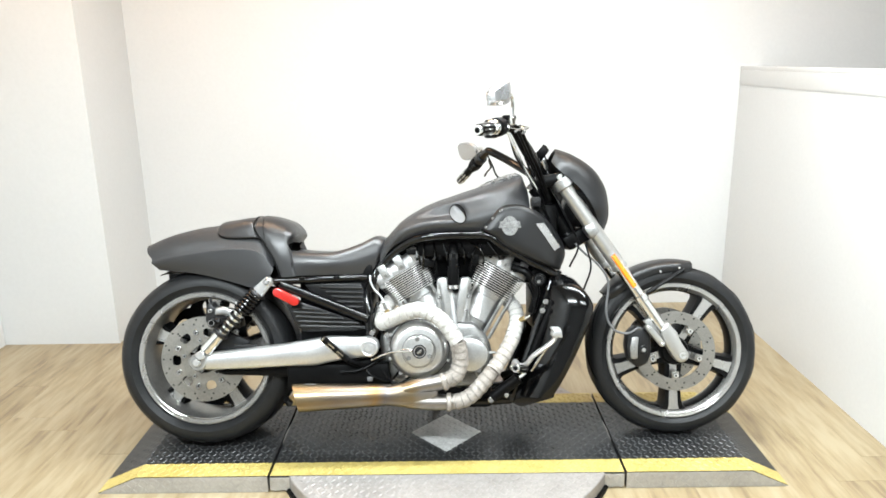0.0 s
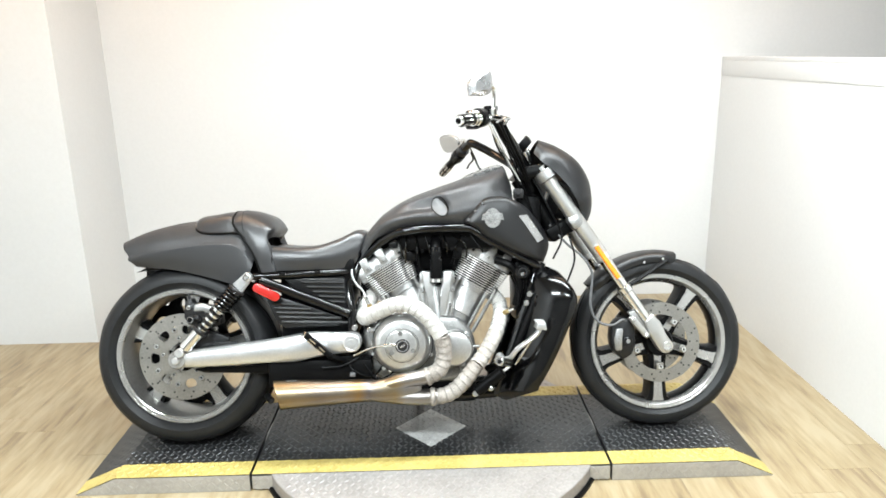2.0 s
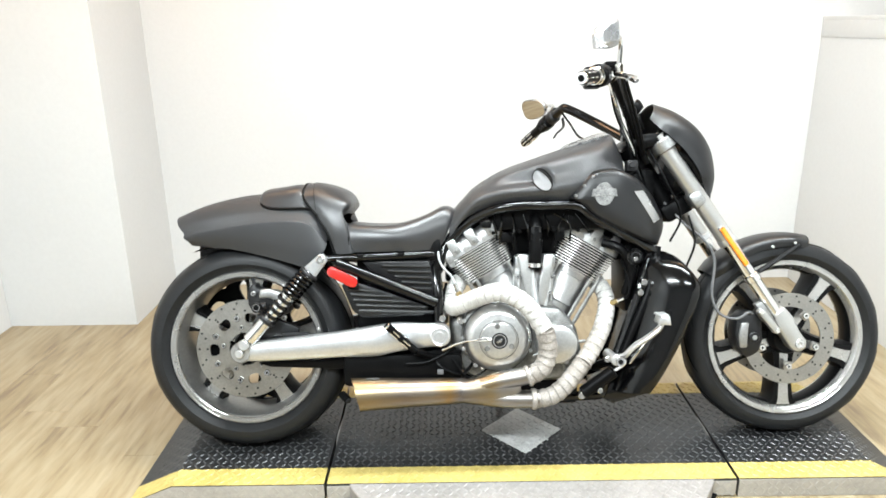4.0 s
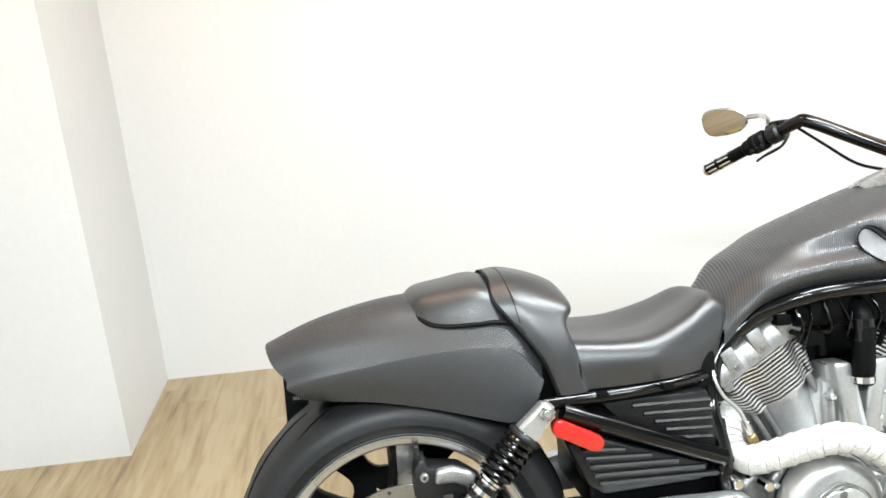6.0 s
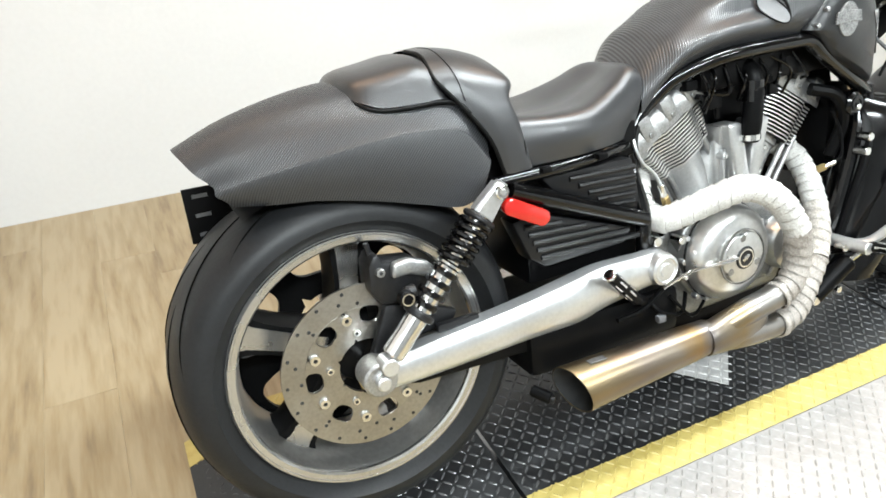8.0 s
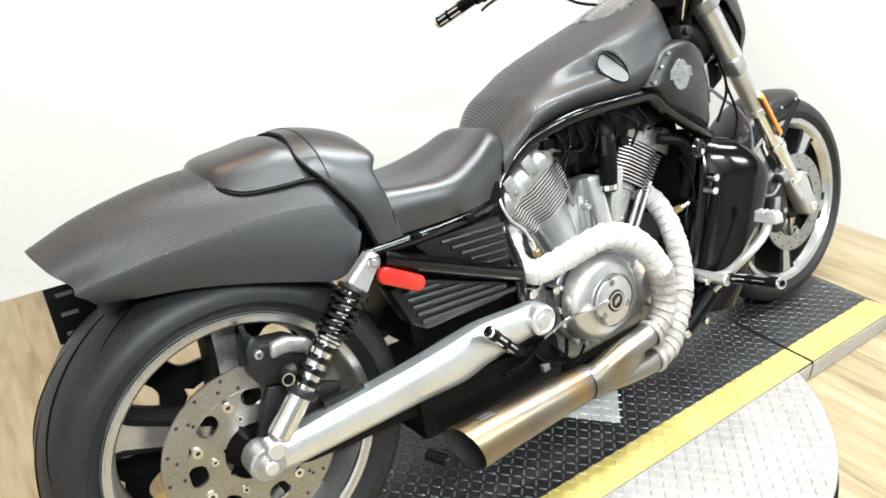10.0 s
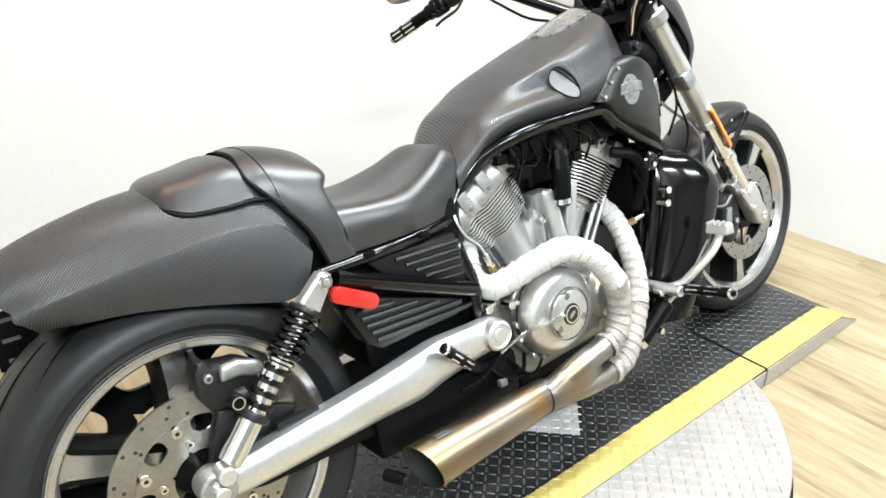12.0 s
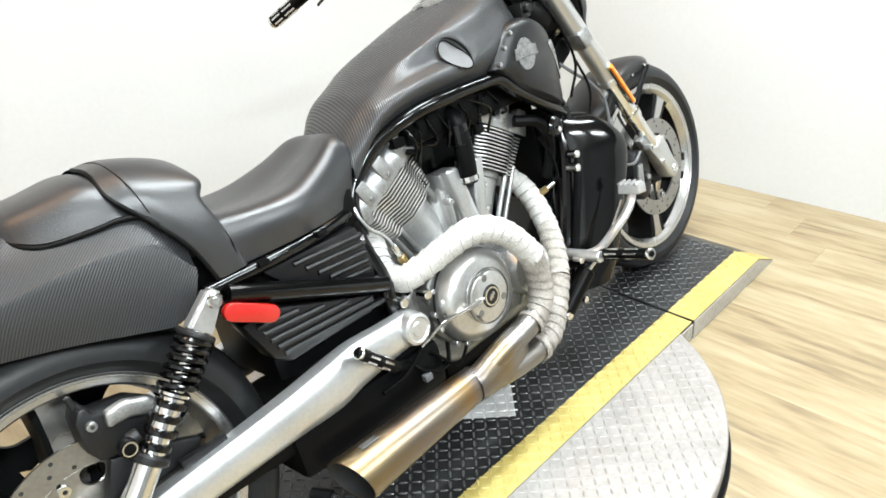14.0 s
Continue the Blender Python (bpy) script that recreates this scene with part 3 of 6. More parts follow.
def wheel(name, cx, lip, tyre_r, half, phase, rim_half, barrel, band):
    cz = 0.31
    c = (cx, 0, cz)
    b = rim_half
    prof = [(lip, -b), (lip - 0.003, -b - 0.004), (lip - 0.016, -b - 0.003), (lip - 0.020, -b + 0.004), (lip - 0.030, -b * 0.55), (lip - 0.034, -b * 0.3), (lip - 0.034, b * 0.3),
            (lip - 0.030, b * 0.55), (lip - 0.020, b - 0.004), (lip - 0.016, b + 0.003), (lip - 0.003, b + 0.004), (lip, b), (lip - 0.012, b * 0.8), (lip - 0.022, 0), (lip - 0.012, -b * 0.8)]
    rim = part(name, lathe(prof, c, Y, 96, closed=True), barrel, bike, "cast wheel with machined faces")
    for s in (-1, 1):
        lp = [(lip + 0.0006, s * (b - 0.002)), (lip - 0.003, s * (b + 0.0052)), (lip - 0.0065, s * (b + 0.0052)), (lip - 0.0075, s * (b + 0.0040)), (lip - 0.0165, s * (b + 0.0034)), (lip - 0.020, s * (b - 0.0005)), (lip - band, s * (b - 0.014)), (lip - band + 0.001, s * (b - 0.018))]
        part("rim_lip", lathe(lp, c, Y, 96), M_RIM, rim, "bright machined rim lip")
    rr = tyre_r - lip
    tp = [(lip - 0.006, -b * 0.9)]
    for k in range(1, 44):
        a = math.pi * (k / 44 - 0.5)
        tp.append((lip + 0.003 + (rr - 0.003) * math.cos(a) ** 0.55, half * math.copysign(abs(math.sin(a)) ** 0.85, a)))
    tp.append((lip - 0.006, b * 0.9))
    tyre = part("tyre", lathe(tp, c, Y, 120), M_RUBBER, rim, "black road tyre")
    # tread grooves: near-black tubes on the skin, the shade inside them painted as colour
    gb = bmesh.new()
    count = 9 if half > 0.1 else 12
    sweep = 1.05 if half > 0.1 else 0.6
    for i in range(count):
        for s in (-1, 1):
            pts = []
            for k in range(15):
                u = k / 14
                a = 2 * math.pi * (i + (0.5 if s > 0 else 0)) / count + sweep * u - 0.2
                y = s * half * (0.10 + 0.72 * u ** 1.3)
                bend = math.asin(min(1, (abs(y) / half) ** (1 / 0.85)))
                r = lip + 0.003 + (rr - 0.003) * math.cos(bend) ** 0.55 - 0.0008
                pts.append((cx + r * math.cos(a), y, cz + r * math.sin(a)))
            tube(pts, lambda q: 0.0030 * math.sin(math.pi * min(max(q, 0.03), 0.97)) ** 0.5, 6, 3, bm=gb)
    tagged(part("tread_groove_shade", gb, M_GROOVE_SHADE, tyre), "", "", "", "stuff")
    # hub and spokes
    part("hub", lathe([(0.0, -0.075), (0.045, -0.075), (0.052, -0.06), (0.052, 0.06), (0.045, 0.075), (0, 0.075)], c, Y, 32), M_SPOKEDARK, rim)
    for k in range(5):
        a = radians(phase + 72 * k)
        ca, sa = math.cos(a), math.sin(a)

        def place(r, w, y):
            return (cx + r * ca - w * sa, y, cz + r * sa + w * ca)

        wide = [(0.045, 0.034), (0.085, 0.028), (0.14, 0.026), (0.175, 0.029), (lip - 0.045, 0.033), (lip - 0.028, 0.046)]
        slim = [(0.052, 0.013), (0.085, 0.013), (0.14, 0.014), (0.175, 0.0155), (lip - 0.045, 0.0165), (lip - 0.029, 0.021)]
        slim = [(r, w * (1.25 if half > 0.1 else 1.0)) for r, w in slim]
        for name2, material, y0, y1 in (("spoke", M_SPOKEDARK, -0.042, 0.042), ("spoke_face", M_RIM, -0.0445, -0.0415), ("spoke_face", M_RIM, 0.0415, 0.0445)):
            rows = wide if name2 == "spoke" else slim
            bm = bmesh.new()
            rings = []
            for r, w in rows:
                rings.append([bm.verts.new(place(r, sw * w, yy)) for sw, yy in ((-1, y0), (1, y0), (1.25 if name2 == "spoke" else 1, 0.5 * (y0 + y1)), (1, y1), (-1, y1), (-1.25 if name2 == "spoke" else -1, 0.5 * (y0 + y1)))])
            for p, q in zip(rings, rings[1:]):
                for j in range(6):
                    bm.faces.new((p[j], p[(j + 1) % 6], q[(j + 1) % 6], q[j]))
            bm.faces.new(rings[0])
            bm.faces.new(rings[-1][::-1])
            part(name2, bm, material, rim)
    return rim


def windowed(cx, y0, y1, r_in, r_out, count, phase, r_win, deep, wide, soft=0.8):
    """A flat ring with evenly spaced rounded windows; deep and wide: half a window's size along the radius and in radians."""
    bm = bmesh.new()
    n, mid_r, span = 28, (r_in + r_out) / 2, (r_out - r_in) / 2
    for k in range(count):
        mid = phase + 2 * math.pi * k / count
        edge, hole = [], []
        for i in range(n):
            t = 2 * math.pi * i / n
            ct, st = math.cos(t), math.sin(t)
            big = max(abs(ct), abs(st))
            edge.append((mid_r + span * ct / big, mid + math.pi / count * st / big))
            hole.append((r_win + deep * math.copysign(abs(ct) ** soft, ct), mid + wide * math.copysign(abs(st) ** soft, st)))
        loops = [[[bm.verts.new((cx + r * math.cos(a), y, 0.31 + r * math.sin(a))) for r, a in lp] for lp in (edge, hole)] for y in (y0, y1)]
        for i in range(n):
            q = (i + 1) % n
            for lo in loops:
                bm.faces.new((lo[0][i], lo[0][q], lo[1][q], lo[1][i]))
            bm.faces.new((loops[0][1][i], loops[0][1][q], loops[1][1][q], loops[1][1][i]))
            if abs(edge[i][0] - edge[q][0]) < 1e-6:
                bm.faces.new((loops[0][0][i], loops[0][0][q], loops[1][0][q], loops[1][0][i]))
    bmesh.ops.remove_doubles(bm, verts=bm.verts, dist=1e-5)
    return bm


def brake_disc(parent, cx, y, r_out, r_in, buttons, r_btn, phase=0.0, spider=True):
    cz, t = 0.31, 0.0025
    d = part("brake_disc", lathe([(r_in, -t), (r_out, -t), (r_out, t), (r_in, t)], (cx, y, cz), Y, 72, closed=True), M_DISC, parent, "drilled steel brake disc")
    hb = bmesh.new()
    for ring, (rr, n) in enumerate(((r_out - 0.009, 18), (r_out - 0.024, 12), (r_in + 0.008, 8))):
        for k in range(n):
            a = 2 * math.pi * (k + 0.5 * ring) / n
            p = (cx + rr * math.cos(a), y - t - 0.0006, cz + rr * math.sin(a))
            rod(p, (p[0], y - t + 0.001, p[2]), 0.0034, 8, bm=hb)
    tagged(part("drilled_hole", hb, M_SLOT, d), "", "", "", "stuff")
    if spider:
        part("carrier", windowed(cx, y - 0.0035, y + 0.0035, 0.050, r_in + 0.001, buttons, phase + math.pi / buttons, r_btn - 0.001, 0.0160, 0.195), M_CARRIER, d, "dull gold disc carrier with oval windows")
        for k in range(5):
            a = radians(27 + 72 * k)
            q = Vector((cx + 0.0675 * math.cos(a), y - 0.009, cz + 0.0675 * math.sin(a)))
            part("bolt_socket", rod(q - Vector((0, 0.0006, 0)), q + Vector((0, 0.002, 0)), 0.0035, 6), M_SLOT, d)
            part("carrier_bolt", lathe([(0, 0), (0.006, 0), (0.007, 0.002), (0.007, 0.006)], q, Y, 12), M_CHROME, d)
    for k in range(buttons):
        a = phase + 2 * math.pi * k / buttons
        ca, sa = math.cos(a), math.sin(a)
        if not spider:
            arm = box(0.074, r_btn + 0.014, -0.013, 0.013, -0.0035, 0.0035, 0.003)
            for v in arm.verts:
                u, w, hgt = v.co
                v.co = (cx + u * ca - w * sa, y + 0.001 + hgt, cz + u * sa + w * ca)
            part("carrier_arm", arm, M_CARRIER, d)
        p = Vector((cx + r_btn * ca, y - 0.010, cz + r_btn * sa))
        part("bobbin_bore", rod(p + Vector((0, 0.003, 0)), p + Vector((0, 0.006, 0)), 0.0045, 8), M_SLOT, d)
        part("bobbin", lathe([(0.0038, 0), (0.0086, 0), (0.0095, 0.002), (0.0095, 0.012), (0.0038, 0.012)], p, Y, 16), M_CHROME, d)
    return d


RW = wheel("rear_wheel", -0.002, 0.238, 0.318, 0.124, 85, 0.103, M_BARREL, 0.0215)
FW = wheel("front_wheel", 1.685, 0.247, 0.308, 0.064, 270, 0.050, M_SPOKEDARK, 0.0300)
brake_disc(RW, -0.002, -0.118, 0.151, 0.110, 7, 0.097, 0.035)
brake_disc(FW, 1.685, -0.072, 0.143, 0.100, 5, 0.088, radians(-90), False)
brake_disc(FW, 1.685, 0.072, 0.143, 0.100, 5, 0.088, radians(-90), False)


# drive pulley on the far side
pulley = part("drive_pulley", windowed(-0.002, 0.100, 0.112, 0.064, 0.220, 5, radians(85 + 79), 0.156, 0.048, radians(25), 0.6), M_SPOKEDARK, RW, "black drive pulley with five windows")
part("pulley_rim", lathe([(0.214, 0.094), (0.222, 0.094), (0.222, 0.118), (0.214, 0.118)], (-0.002, 0, 0.31), Y, 72, closed=True), M_SPOKEDARK, pulley)


# swingarm, axle and shocks
def arm_loft():
    st = [(-0.005, 0.310, 0.020, 0.018), (0.03, 0.311, 0.030, 0.024), (0.15, 0.319, 0.035, 0.028), (0.30, 0.330, 0.040, 0.030), (0.40, 0.338, 0.047, 0.030), (0.46, 0.348, 0.045, 0.026),
          (0.55, 0.353, 0.037, 0.024), (0.60, 0.355, 0.034, 0.024), (0.622, 0.356, 0.020, 0.020)]
    rows = []
    for x, z, hh, hw in st:
        rows.append([(x, -0.165 - hw * math.cos(a) * abs(math.cos(a)) ** -0.35 if abs(math.cos(a)) > 1e-3 else -0.165, z + hh * math.sin(a)) for a in (2 * math.pi * k / 16 for k in range(17))])
    return sheet(rows, 4, 1, mirror=False)


def closed_loft(rows, nu=4):
    bm = sheet(rows, nu, 1, mirror=False)
    bmesh.ops.remove_doubles(bm, verts=bm.verts, dist=1e-5)
    bmesh.ops.holes_fill(bm, edges=[e for e in bm.edges if e.is_boundary])
    return bm


def arm_solid():
    bm = arm_loft()
    bmesh.ops.remove_doubles(bm, verts=bm.verts, dist=1e-5)
    bmesh.ops.holes_fill(bm, edges=[e for e in bm.edges if e.is_boundary])
    return bm


swing = part("swingarm", arm_solid(), M_ALU, bike, "brushed aluminium swingarm")
bm = arm_solid()
for v in bm.verts:
    v.co.y = -v.co.y
part("left_arm", bm, M_ALU, swing)
part("pivot_cap", lathe([(0, -0.203), (0.013, -0.203), (0.015, -0.200), (0.022, -0.200), (0.025, -0.203), (0.031, -0.200), (0.033, -0.19), (0.033, -0.15), (0, -0.15)], (0.593, 0, 0.355), Y, 40), M_ALU, swing, "polished pivot cap")
part("axle_block", lathe([(0, -0.190), (0.027, -0.190), (0.031, -0.186), (0.031, -0.14), (0, -0.14)], (0.0, 0, 0.31), Y, 36), M_CAST, swing)
part("axle_nut", lathe([(0, -0.206), (0.010, -0.206), (0.0125, -0.204), (0.0125, -0.19), (0, -0.19)], (0.0, 0, 0.31), Y, 12), M_ALU, swing)
part("axle", rod((0, -0.195, 0.31), (0, 0.195, 0.31), 0.011), M_CHROME, swing)
part("hose_clip", box(0.12, 0.20, -0.168, -0.152, 0.352, 0.366, 0.003), M_DARKMET, swing)
part("belt_guard", prism([(0.04, 0.27), (0.42, 0.288), (0.60, 0.31), (0.66, 0.30), (0.64, 0.24), (0.40, 0.245), (0.08, 0.258)], -0.15, -0.12, 0.005), M_SATIN, swing, "black plastic guard")


def shock(side):
    top, bot = Vector((0.247, side * 0.185, 0.586)), Vector((0.014, side * 0.185, 0.336))
    d = bot - top
    u = d.normalized()
    along = lambda f: top + d * f  # noqa: E731
    sh = part("shock_absorber", rod(along(0.06), along(0.80), 0.013), M_CHROME, bike, "chrome shock with black coil spring")
    flat = Vector((u.z, 0, -u.x))
    bm = bmesh.new()
    ends = [top - u * 0.016 + flat * 0.014, top - u * 0.016 - flat * 0.014, top + u * 0.055 - flat * 0.022, top + u * 0.055 + flat * 0.022]
    a = [bm.verts.new(p + Vector((0, 0.014, 0))) for p in ends]
    b = [bm.verts.new(p - Vector((0, 0.014, 0))) for p in ends]
    bm.faces.new(a), bm.faces.new(b[::-1])
    for k in range(4):
        bm.faces.new((a[k], b[k], b[(k + 1) % 4], a[(k + 1) % 4]))
    bmesh.ops.recalc_face_normals(bm, faces=bm.faces)
    bmesh.ops.bevel(bm, geom=bm.edges[:], offset=0.006, segments=3, affect="EDGES")
    part("top_clevis", bm, M_ALU, sh)
    part("top_bolt", rod(top + Vector((0, side * 0.022, 0)), top + Vector((0, side * 0.012, 0)), 0.0125), M_CHROME, sh)
    part("bolt_socket", rod(top + Vector((0, side * 0.0235, 0)), top + Vector((0, side * 0.02, 0)), 0.0065, 6), M_CAST, sh)
    v, w = Vector((0, 1, 0)), u.cross(Vector((0, 1, 0)))
    pts = []
    for k in range(14 * 6 + 1):
        a = 2 * math.pi * k / 14
        f = 0.17 + 0.24 * k / (14 * 6)
        pts.append(along(f) + (math.cos(a) * v + math.sin(a) * w) * 0.0255)
    part("spring", tube(pts, 0.0054, 8, bend=False), M_BLACK, sh, "gloss black coil spring")
    part("damper_body", rod(along(0.42), along(0.74), 0.0185, 24), M_CHROME, sh)
    for f in (0.475, 0.535, 0.595, 0.655):
        part("preload_ring", lathe([(0.0185, -0.006), (0.0245, -0.005), (0.0255, 0), (0.0245, 0.005), (0.0185, 0.006)], along(f), u, 24), M_BLACK, sh)
    for f, r, h in ((0.165, 0.030, 0.010), (0.43, 0.024, 0.010), (0.71, 0.0285, 0.014)):
        part("collar", rod(along(f) - u * h / 2, along(f) + u * h / 2, r, 20, 0.003), M_CHROME if 0.3 < f < 0.6 else M_DARKMET, sh)
    part("lower_sleeve", rod(along(0.72), along(0.955), 0.0205, 24, 0.004), M_CHROME, sh, "chrome lower sleeve")
    part("lower_eye", rod(bot + Vector((0, side * 0.022, 0)), bot - Vector((0, side * 0.016, 0)), 0.0155, 20), M_ALU, sh)
    knob = Vector((0.057, side * 0.206, 0.449))
    part("damping_knob", lathe([(0, -0.006), (0.010, -0.006), (0.0135, -0.003), (0.0135, 0.010), (0, 0.010)], knob, (0, -side, 0), 24), M_SATIN, sh)
    part("knob_ring", lathe([(0.0085, -0.0066), (0.0108, -0.0066), (0.0108, -0.004), (0.0085, -0.004)], knob, (0, -side, 0), 24, closed=True), M_CHROME, sh)
    part("reservoir_cap", rod(along(0.62) + flat * 0.03, along(0.66) + flat * 0.042, 0.011), M_DARKMET, sh)


shock(-1)
shock(1)

# rear caliper
cal = part("rear_caliper", prism([(0.016, 0.450), (0.018, 0.495), (0.028, 0.512), (0.038, 0.512), (0.044, 0.497), (0.100, 0.488), (0.138, 0.46), (0.142, 0.425), (0.10, 0.408), (0.06, 0.42), (0.03, 0.425)], -0.150, -0.092, 0.008), M_DARKMET, bike, "dark grey brake caliper")
part("caliper_cover", prism([(0.052, 0.470), (0.056, 0.496), (0.085, 0.499), (0.118, 0.486), (0.138, 0.462), (0.108, 0.460), (0.085, 0.470)], -0.164, -0.146, 0.006, 3), M_CAST, cal, "silver caliper cover")
for x, z in ((0.035, 0.484), (0.125, 0.41), (0.075, 0.418)):
    part("bolt", rod((x, -0.160, z), (x, -0.145, z), 0.0075, 12), M_CAST, cal)
    part("bolt_socket", rod((x, -0.1608, z), (x, -0.158, z), 0.0035, 6), M_SLOT, cal)
part("bleed_nipple", rod((0.030, -0.125, 0.505), (0.026, -0.125, 0.530), 0.005, 8), M_DARKMET, cal)
part("brake_bracket", prism([(0.0, 0.33), (0.04, 0.42), (0.09, 0.41), (0.17, 0.375), (0.16, 0.355), (0.05, 0.34)], -0.145, -0.125, 0.005), M_DARKMET, cal)

# rear body
def tail_row(bottom, crease, crown):
    """One cross-section: (x, half-width, z) of the lower edge and of the crease along the side, (x, z) of the crown."""
    b, c, t = Vector((bottom[0], -bottom[1], bottom[2])), Vector((crease[0], -crease[1], crease[2])), Vector((crown[0], 0, crown[1]))
    rise = t.z - c.z
    belly = b.lerp(c, 0.5) - Vector((0, 0.0045, 0))
    over = Vector((c.x, c.y + 0.006, c.z + 0.0085))
    high = Vector((c.x + (t.x - c.x) * 0.5, c.y * 0.79, c.z + rise * 0.50))
    near_top = Vector((c.x + (t.x - c.x) * 0.85, c.y * 0.48, c.z + rise * 0.86))
    return [b, belly, c - Vector((0, 0, 0.004)), over, high, near_top, t]


tail_rows = [tail_row(*q) for q in (
    ((-0.164, 0.094, 0.627), (-0.188, 0.105, 0.656), (-0.230, 0.716)),
    ((-0.105, 0.108, 0.621), (-0.128, 0.122, 0.669), (-0.142, 0.751)),
    ((-0.030, 0.124, 0.615), (-0.032, 0.139, 0.684), (-0.032, 0.777)),
    ((0.067, 0.138, 0.595), (0.066, 0.150, 0.695), (0.062, 0.786)),
    ((0.146, 0.146, 0.573), (0.156, 0.155, 0.696), (0.160, 0.787)),
    ((0.198, 0.149, 0.560), (0.214, 0.156, 0.681), (0.236, 0.783)),
    ((0.236, 0.150, 0.572), (0.258, 0.153, 0.632), (0.280, 0.775)))]
tail = part("rear_fender", sheet(tail_rows, 6, 5, thick=0.004), M_CARBON, bike, "matt carbon-look rear fender cowl")
part("inner_fender", lathe([(0.336, -0.11), (0.338, 0.0), (0.336, 0.11)], (0, 0, 0.31), Y, 24, arc=(radians(55), radians(118))), M_SATIN, tail)

pad_rows = [
    [(0.048, -0.075, 0.764), (0.042, -0.05, 0.772), (0.034, 0, 0.776)],
    [(0.060, -0.106, 0.750), (0.060, -0.075, 0.782), (0.058, 0, 0.793)],
    [(0.090, -0.121, 0.739), (0.108, -0.088, 0.788), (0.11, 0, 0.800)],
    [(0.150, -0.129, 0.738), (0.16, -0.095, 0.795), (0.165, 0, 0.807)],
    [(0.184, -0.128, 0.739), (0.188, -0.096, 0.787), (0.190, 0, 0.801)],
    [(0.206, -0.122, 0.733), (0.208, -0.088, 0.780), (0.210, 0, 0.795)],
]
pad = part("passenger_pad", sheet(pad_rows, 6, 6, thick=-0.006), M_LEATHER, bike, "black leather passenger pad cover")
# dull black tubes draw the shaded gap between pad and fender
part("pad_gap_shade", tube([(0.034, 0, 0.773), (0.040, -0.04, 0.769)] + [(r[0][0] - 0.002, r[0][1] - 0.004, r[0][2] - 0.002) for r in pad_rows[:-1]] + [(0.216, -0.137, 0.731), (0.232, -0.1475, 0.712)], 0.0038, 8, 4), M_SEAM_SHADE, pad)
part("pad_gap_shade", tube([(0.034, 0, 0.773), (0.040, 0.04, 0.769)] + [(p[0][0], -p[0][1], p[0][2]) for p in pad_rows[:-1]], 0.0045, 6, 4), M_SEAM_SHADE, pad)
bol_rows = [
    [(0.286, -0.153, 0.600), (0.262, -0.155, 0.665), (0.225, -0.142, 0.722), (0.188, -0.120, 0.773), (0.188, -0.072, 0.808), (0.19, 0, 0.815)],
    [(0.296, -0.156, 0.599), (0.278, -0.160, 0.672), (0.250, -0.148, 0.732), (0.225, -0.123, 0.780), (0.225, -0.072, 0.812), (0.228, 0, 0.817)],
    [(0.316, -0.157, 0.600), (0.298, -0.160, 0.676), (0.284, -0.146, 0.738), (0.272, -0.120, 0.776), (0.272, -0.07, 0.802), (0.274, 0, 0.806)],
    [(0.333, -0.158, 0.602), (0.316, -0.156, 0.682), (0.306, -0.146, 0.727), (0.315, -0.126, 0.757), (0.316, -0.06, 0.782), (0.316, 0, 0.786)],
    [(0.338, -0.150, 0.604), (0.321, -0.142, 0.684), (0.306, -0.134, 0.716), (0.327, -0.114, 0.742), (0.332, -0.05, 0.752), (0.332, 0, 0.754)],
    [(0.332, -0.140, 0.606), (0.312, -0.124, 0.682), (0.298, -0.112, 0.702), (0.310, -0.095, 0.718), (0.316, -0.04, 0.720), (0.318, 0, 0.718)],
]
bol = part("seat_bolster", sheet(bol_rows, 5, 5), M_LEATHER, bike, "black leather bolster behind the seat")
part("bolster_seam", tube([(0.226, -0.1435, 0.733), (0.218, -0.126, 0.779), (0.212, -0.072, 0.8118), (0.214, 0, 0.8180), (0.212, 0.072, 0.8118)], 0.0008, 6, 6), M_SEAM_SHADE, bol)
for r in (bol_rows[0],):
    part("bolster_welt", tube([(x - 0.003, y - 0.001, z) for x, y, z in r], 0.0036, 8, 6), M_SEAM_SHADE, bol)
seat_rows = [
    [(0.318, -0.148, 0.603), (0.315, -0.150, 0.655), (0.312, -0.128, 0.688), (0.308, -0.07, 0.690), (0.306, 0, 0.684)],
    [(0.390, -0.152, 0.604), (0.390, -0.158, 0.650), (0.390, -0.136, 0.682), (0.388, -0.07, 0.680), (0.388, 0, 0.672)],
    [(0.470, -0.148, 0.605), (0.470, -0.156, 0.650), (0.470, -0.132, 0.683), (0.472, -0.07, 0.684), (0.474, 0, 0.677)],
    [(0.545, -0.124, 0.605), (0.546, -0.132, 0.655), (0.550, -0.112, 0.702), (0.552, -0.065, 0.712), (0.556, 0, 0.708)],
    [(0.590, -0.104, 0.612), (0.598, -0.112, 0.668), (0.604, -0.094, 0.722), (0.608, -0.06, 0.738), (0.612, 0, 0.738)],
    [(0.610, -0.098, 0.630), (0.622, -0.102, 0.680), (0.632, -0.086, 0.716), (0.640, -0.055, 0.728), (0.645, 0, 0.730)],
    [(0.615, -0.088, 0.64), (0.632, -0.090, 0.685), (0.644, -0.074, 0.705), (0.652, -0.05, 0.712), (0.655, 0, 0.714)],
]
solo = part("solo_seat", sheet(seat_rows, 5, 5), M_LEATHER, bike, "black leather solo seat")
part("seat_seam", tube([(0.326, -0.1535, 0.605), (0.322, -0.154, 0.650), (0.316, -0.136, 0.688)], 0.0040, 6, 5), M_SEAM_SHADE, solo)

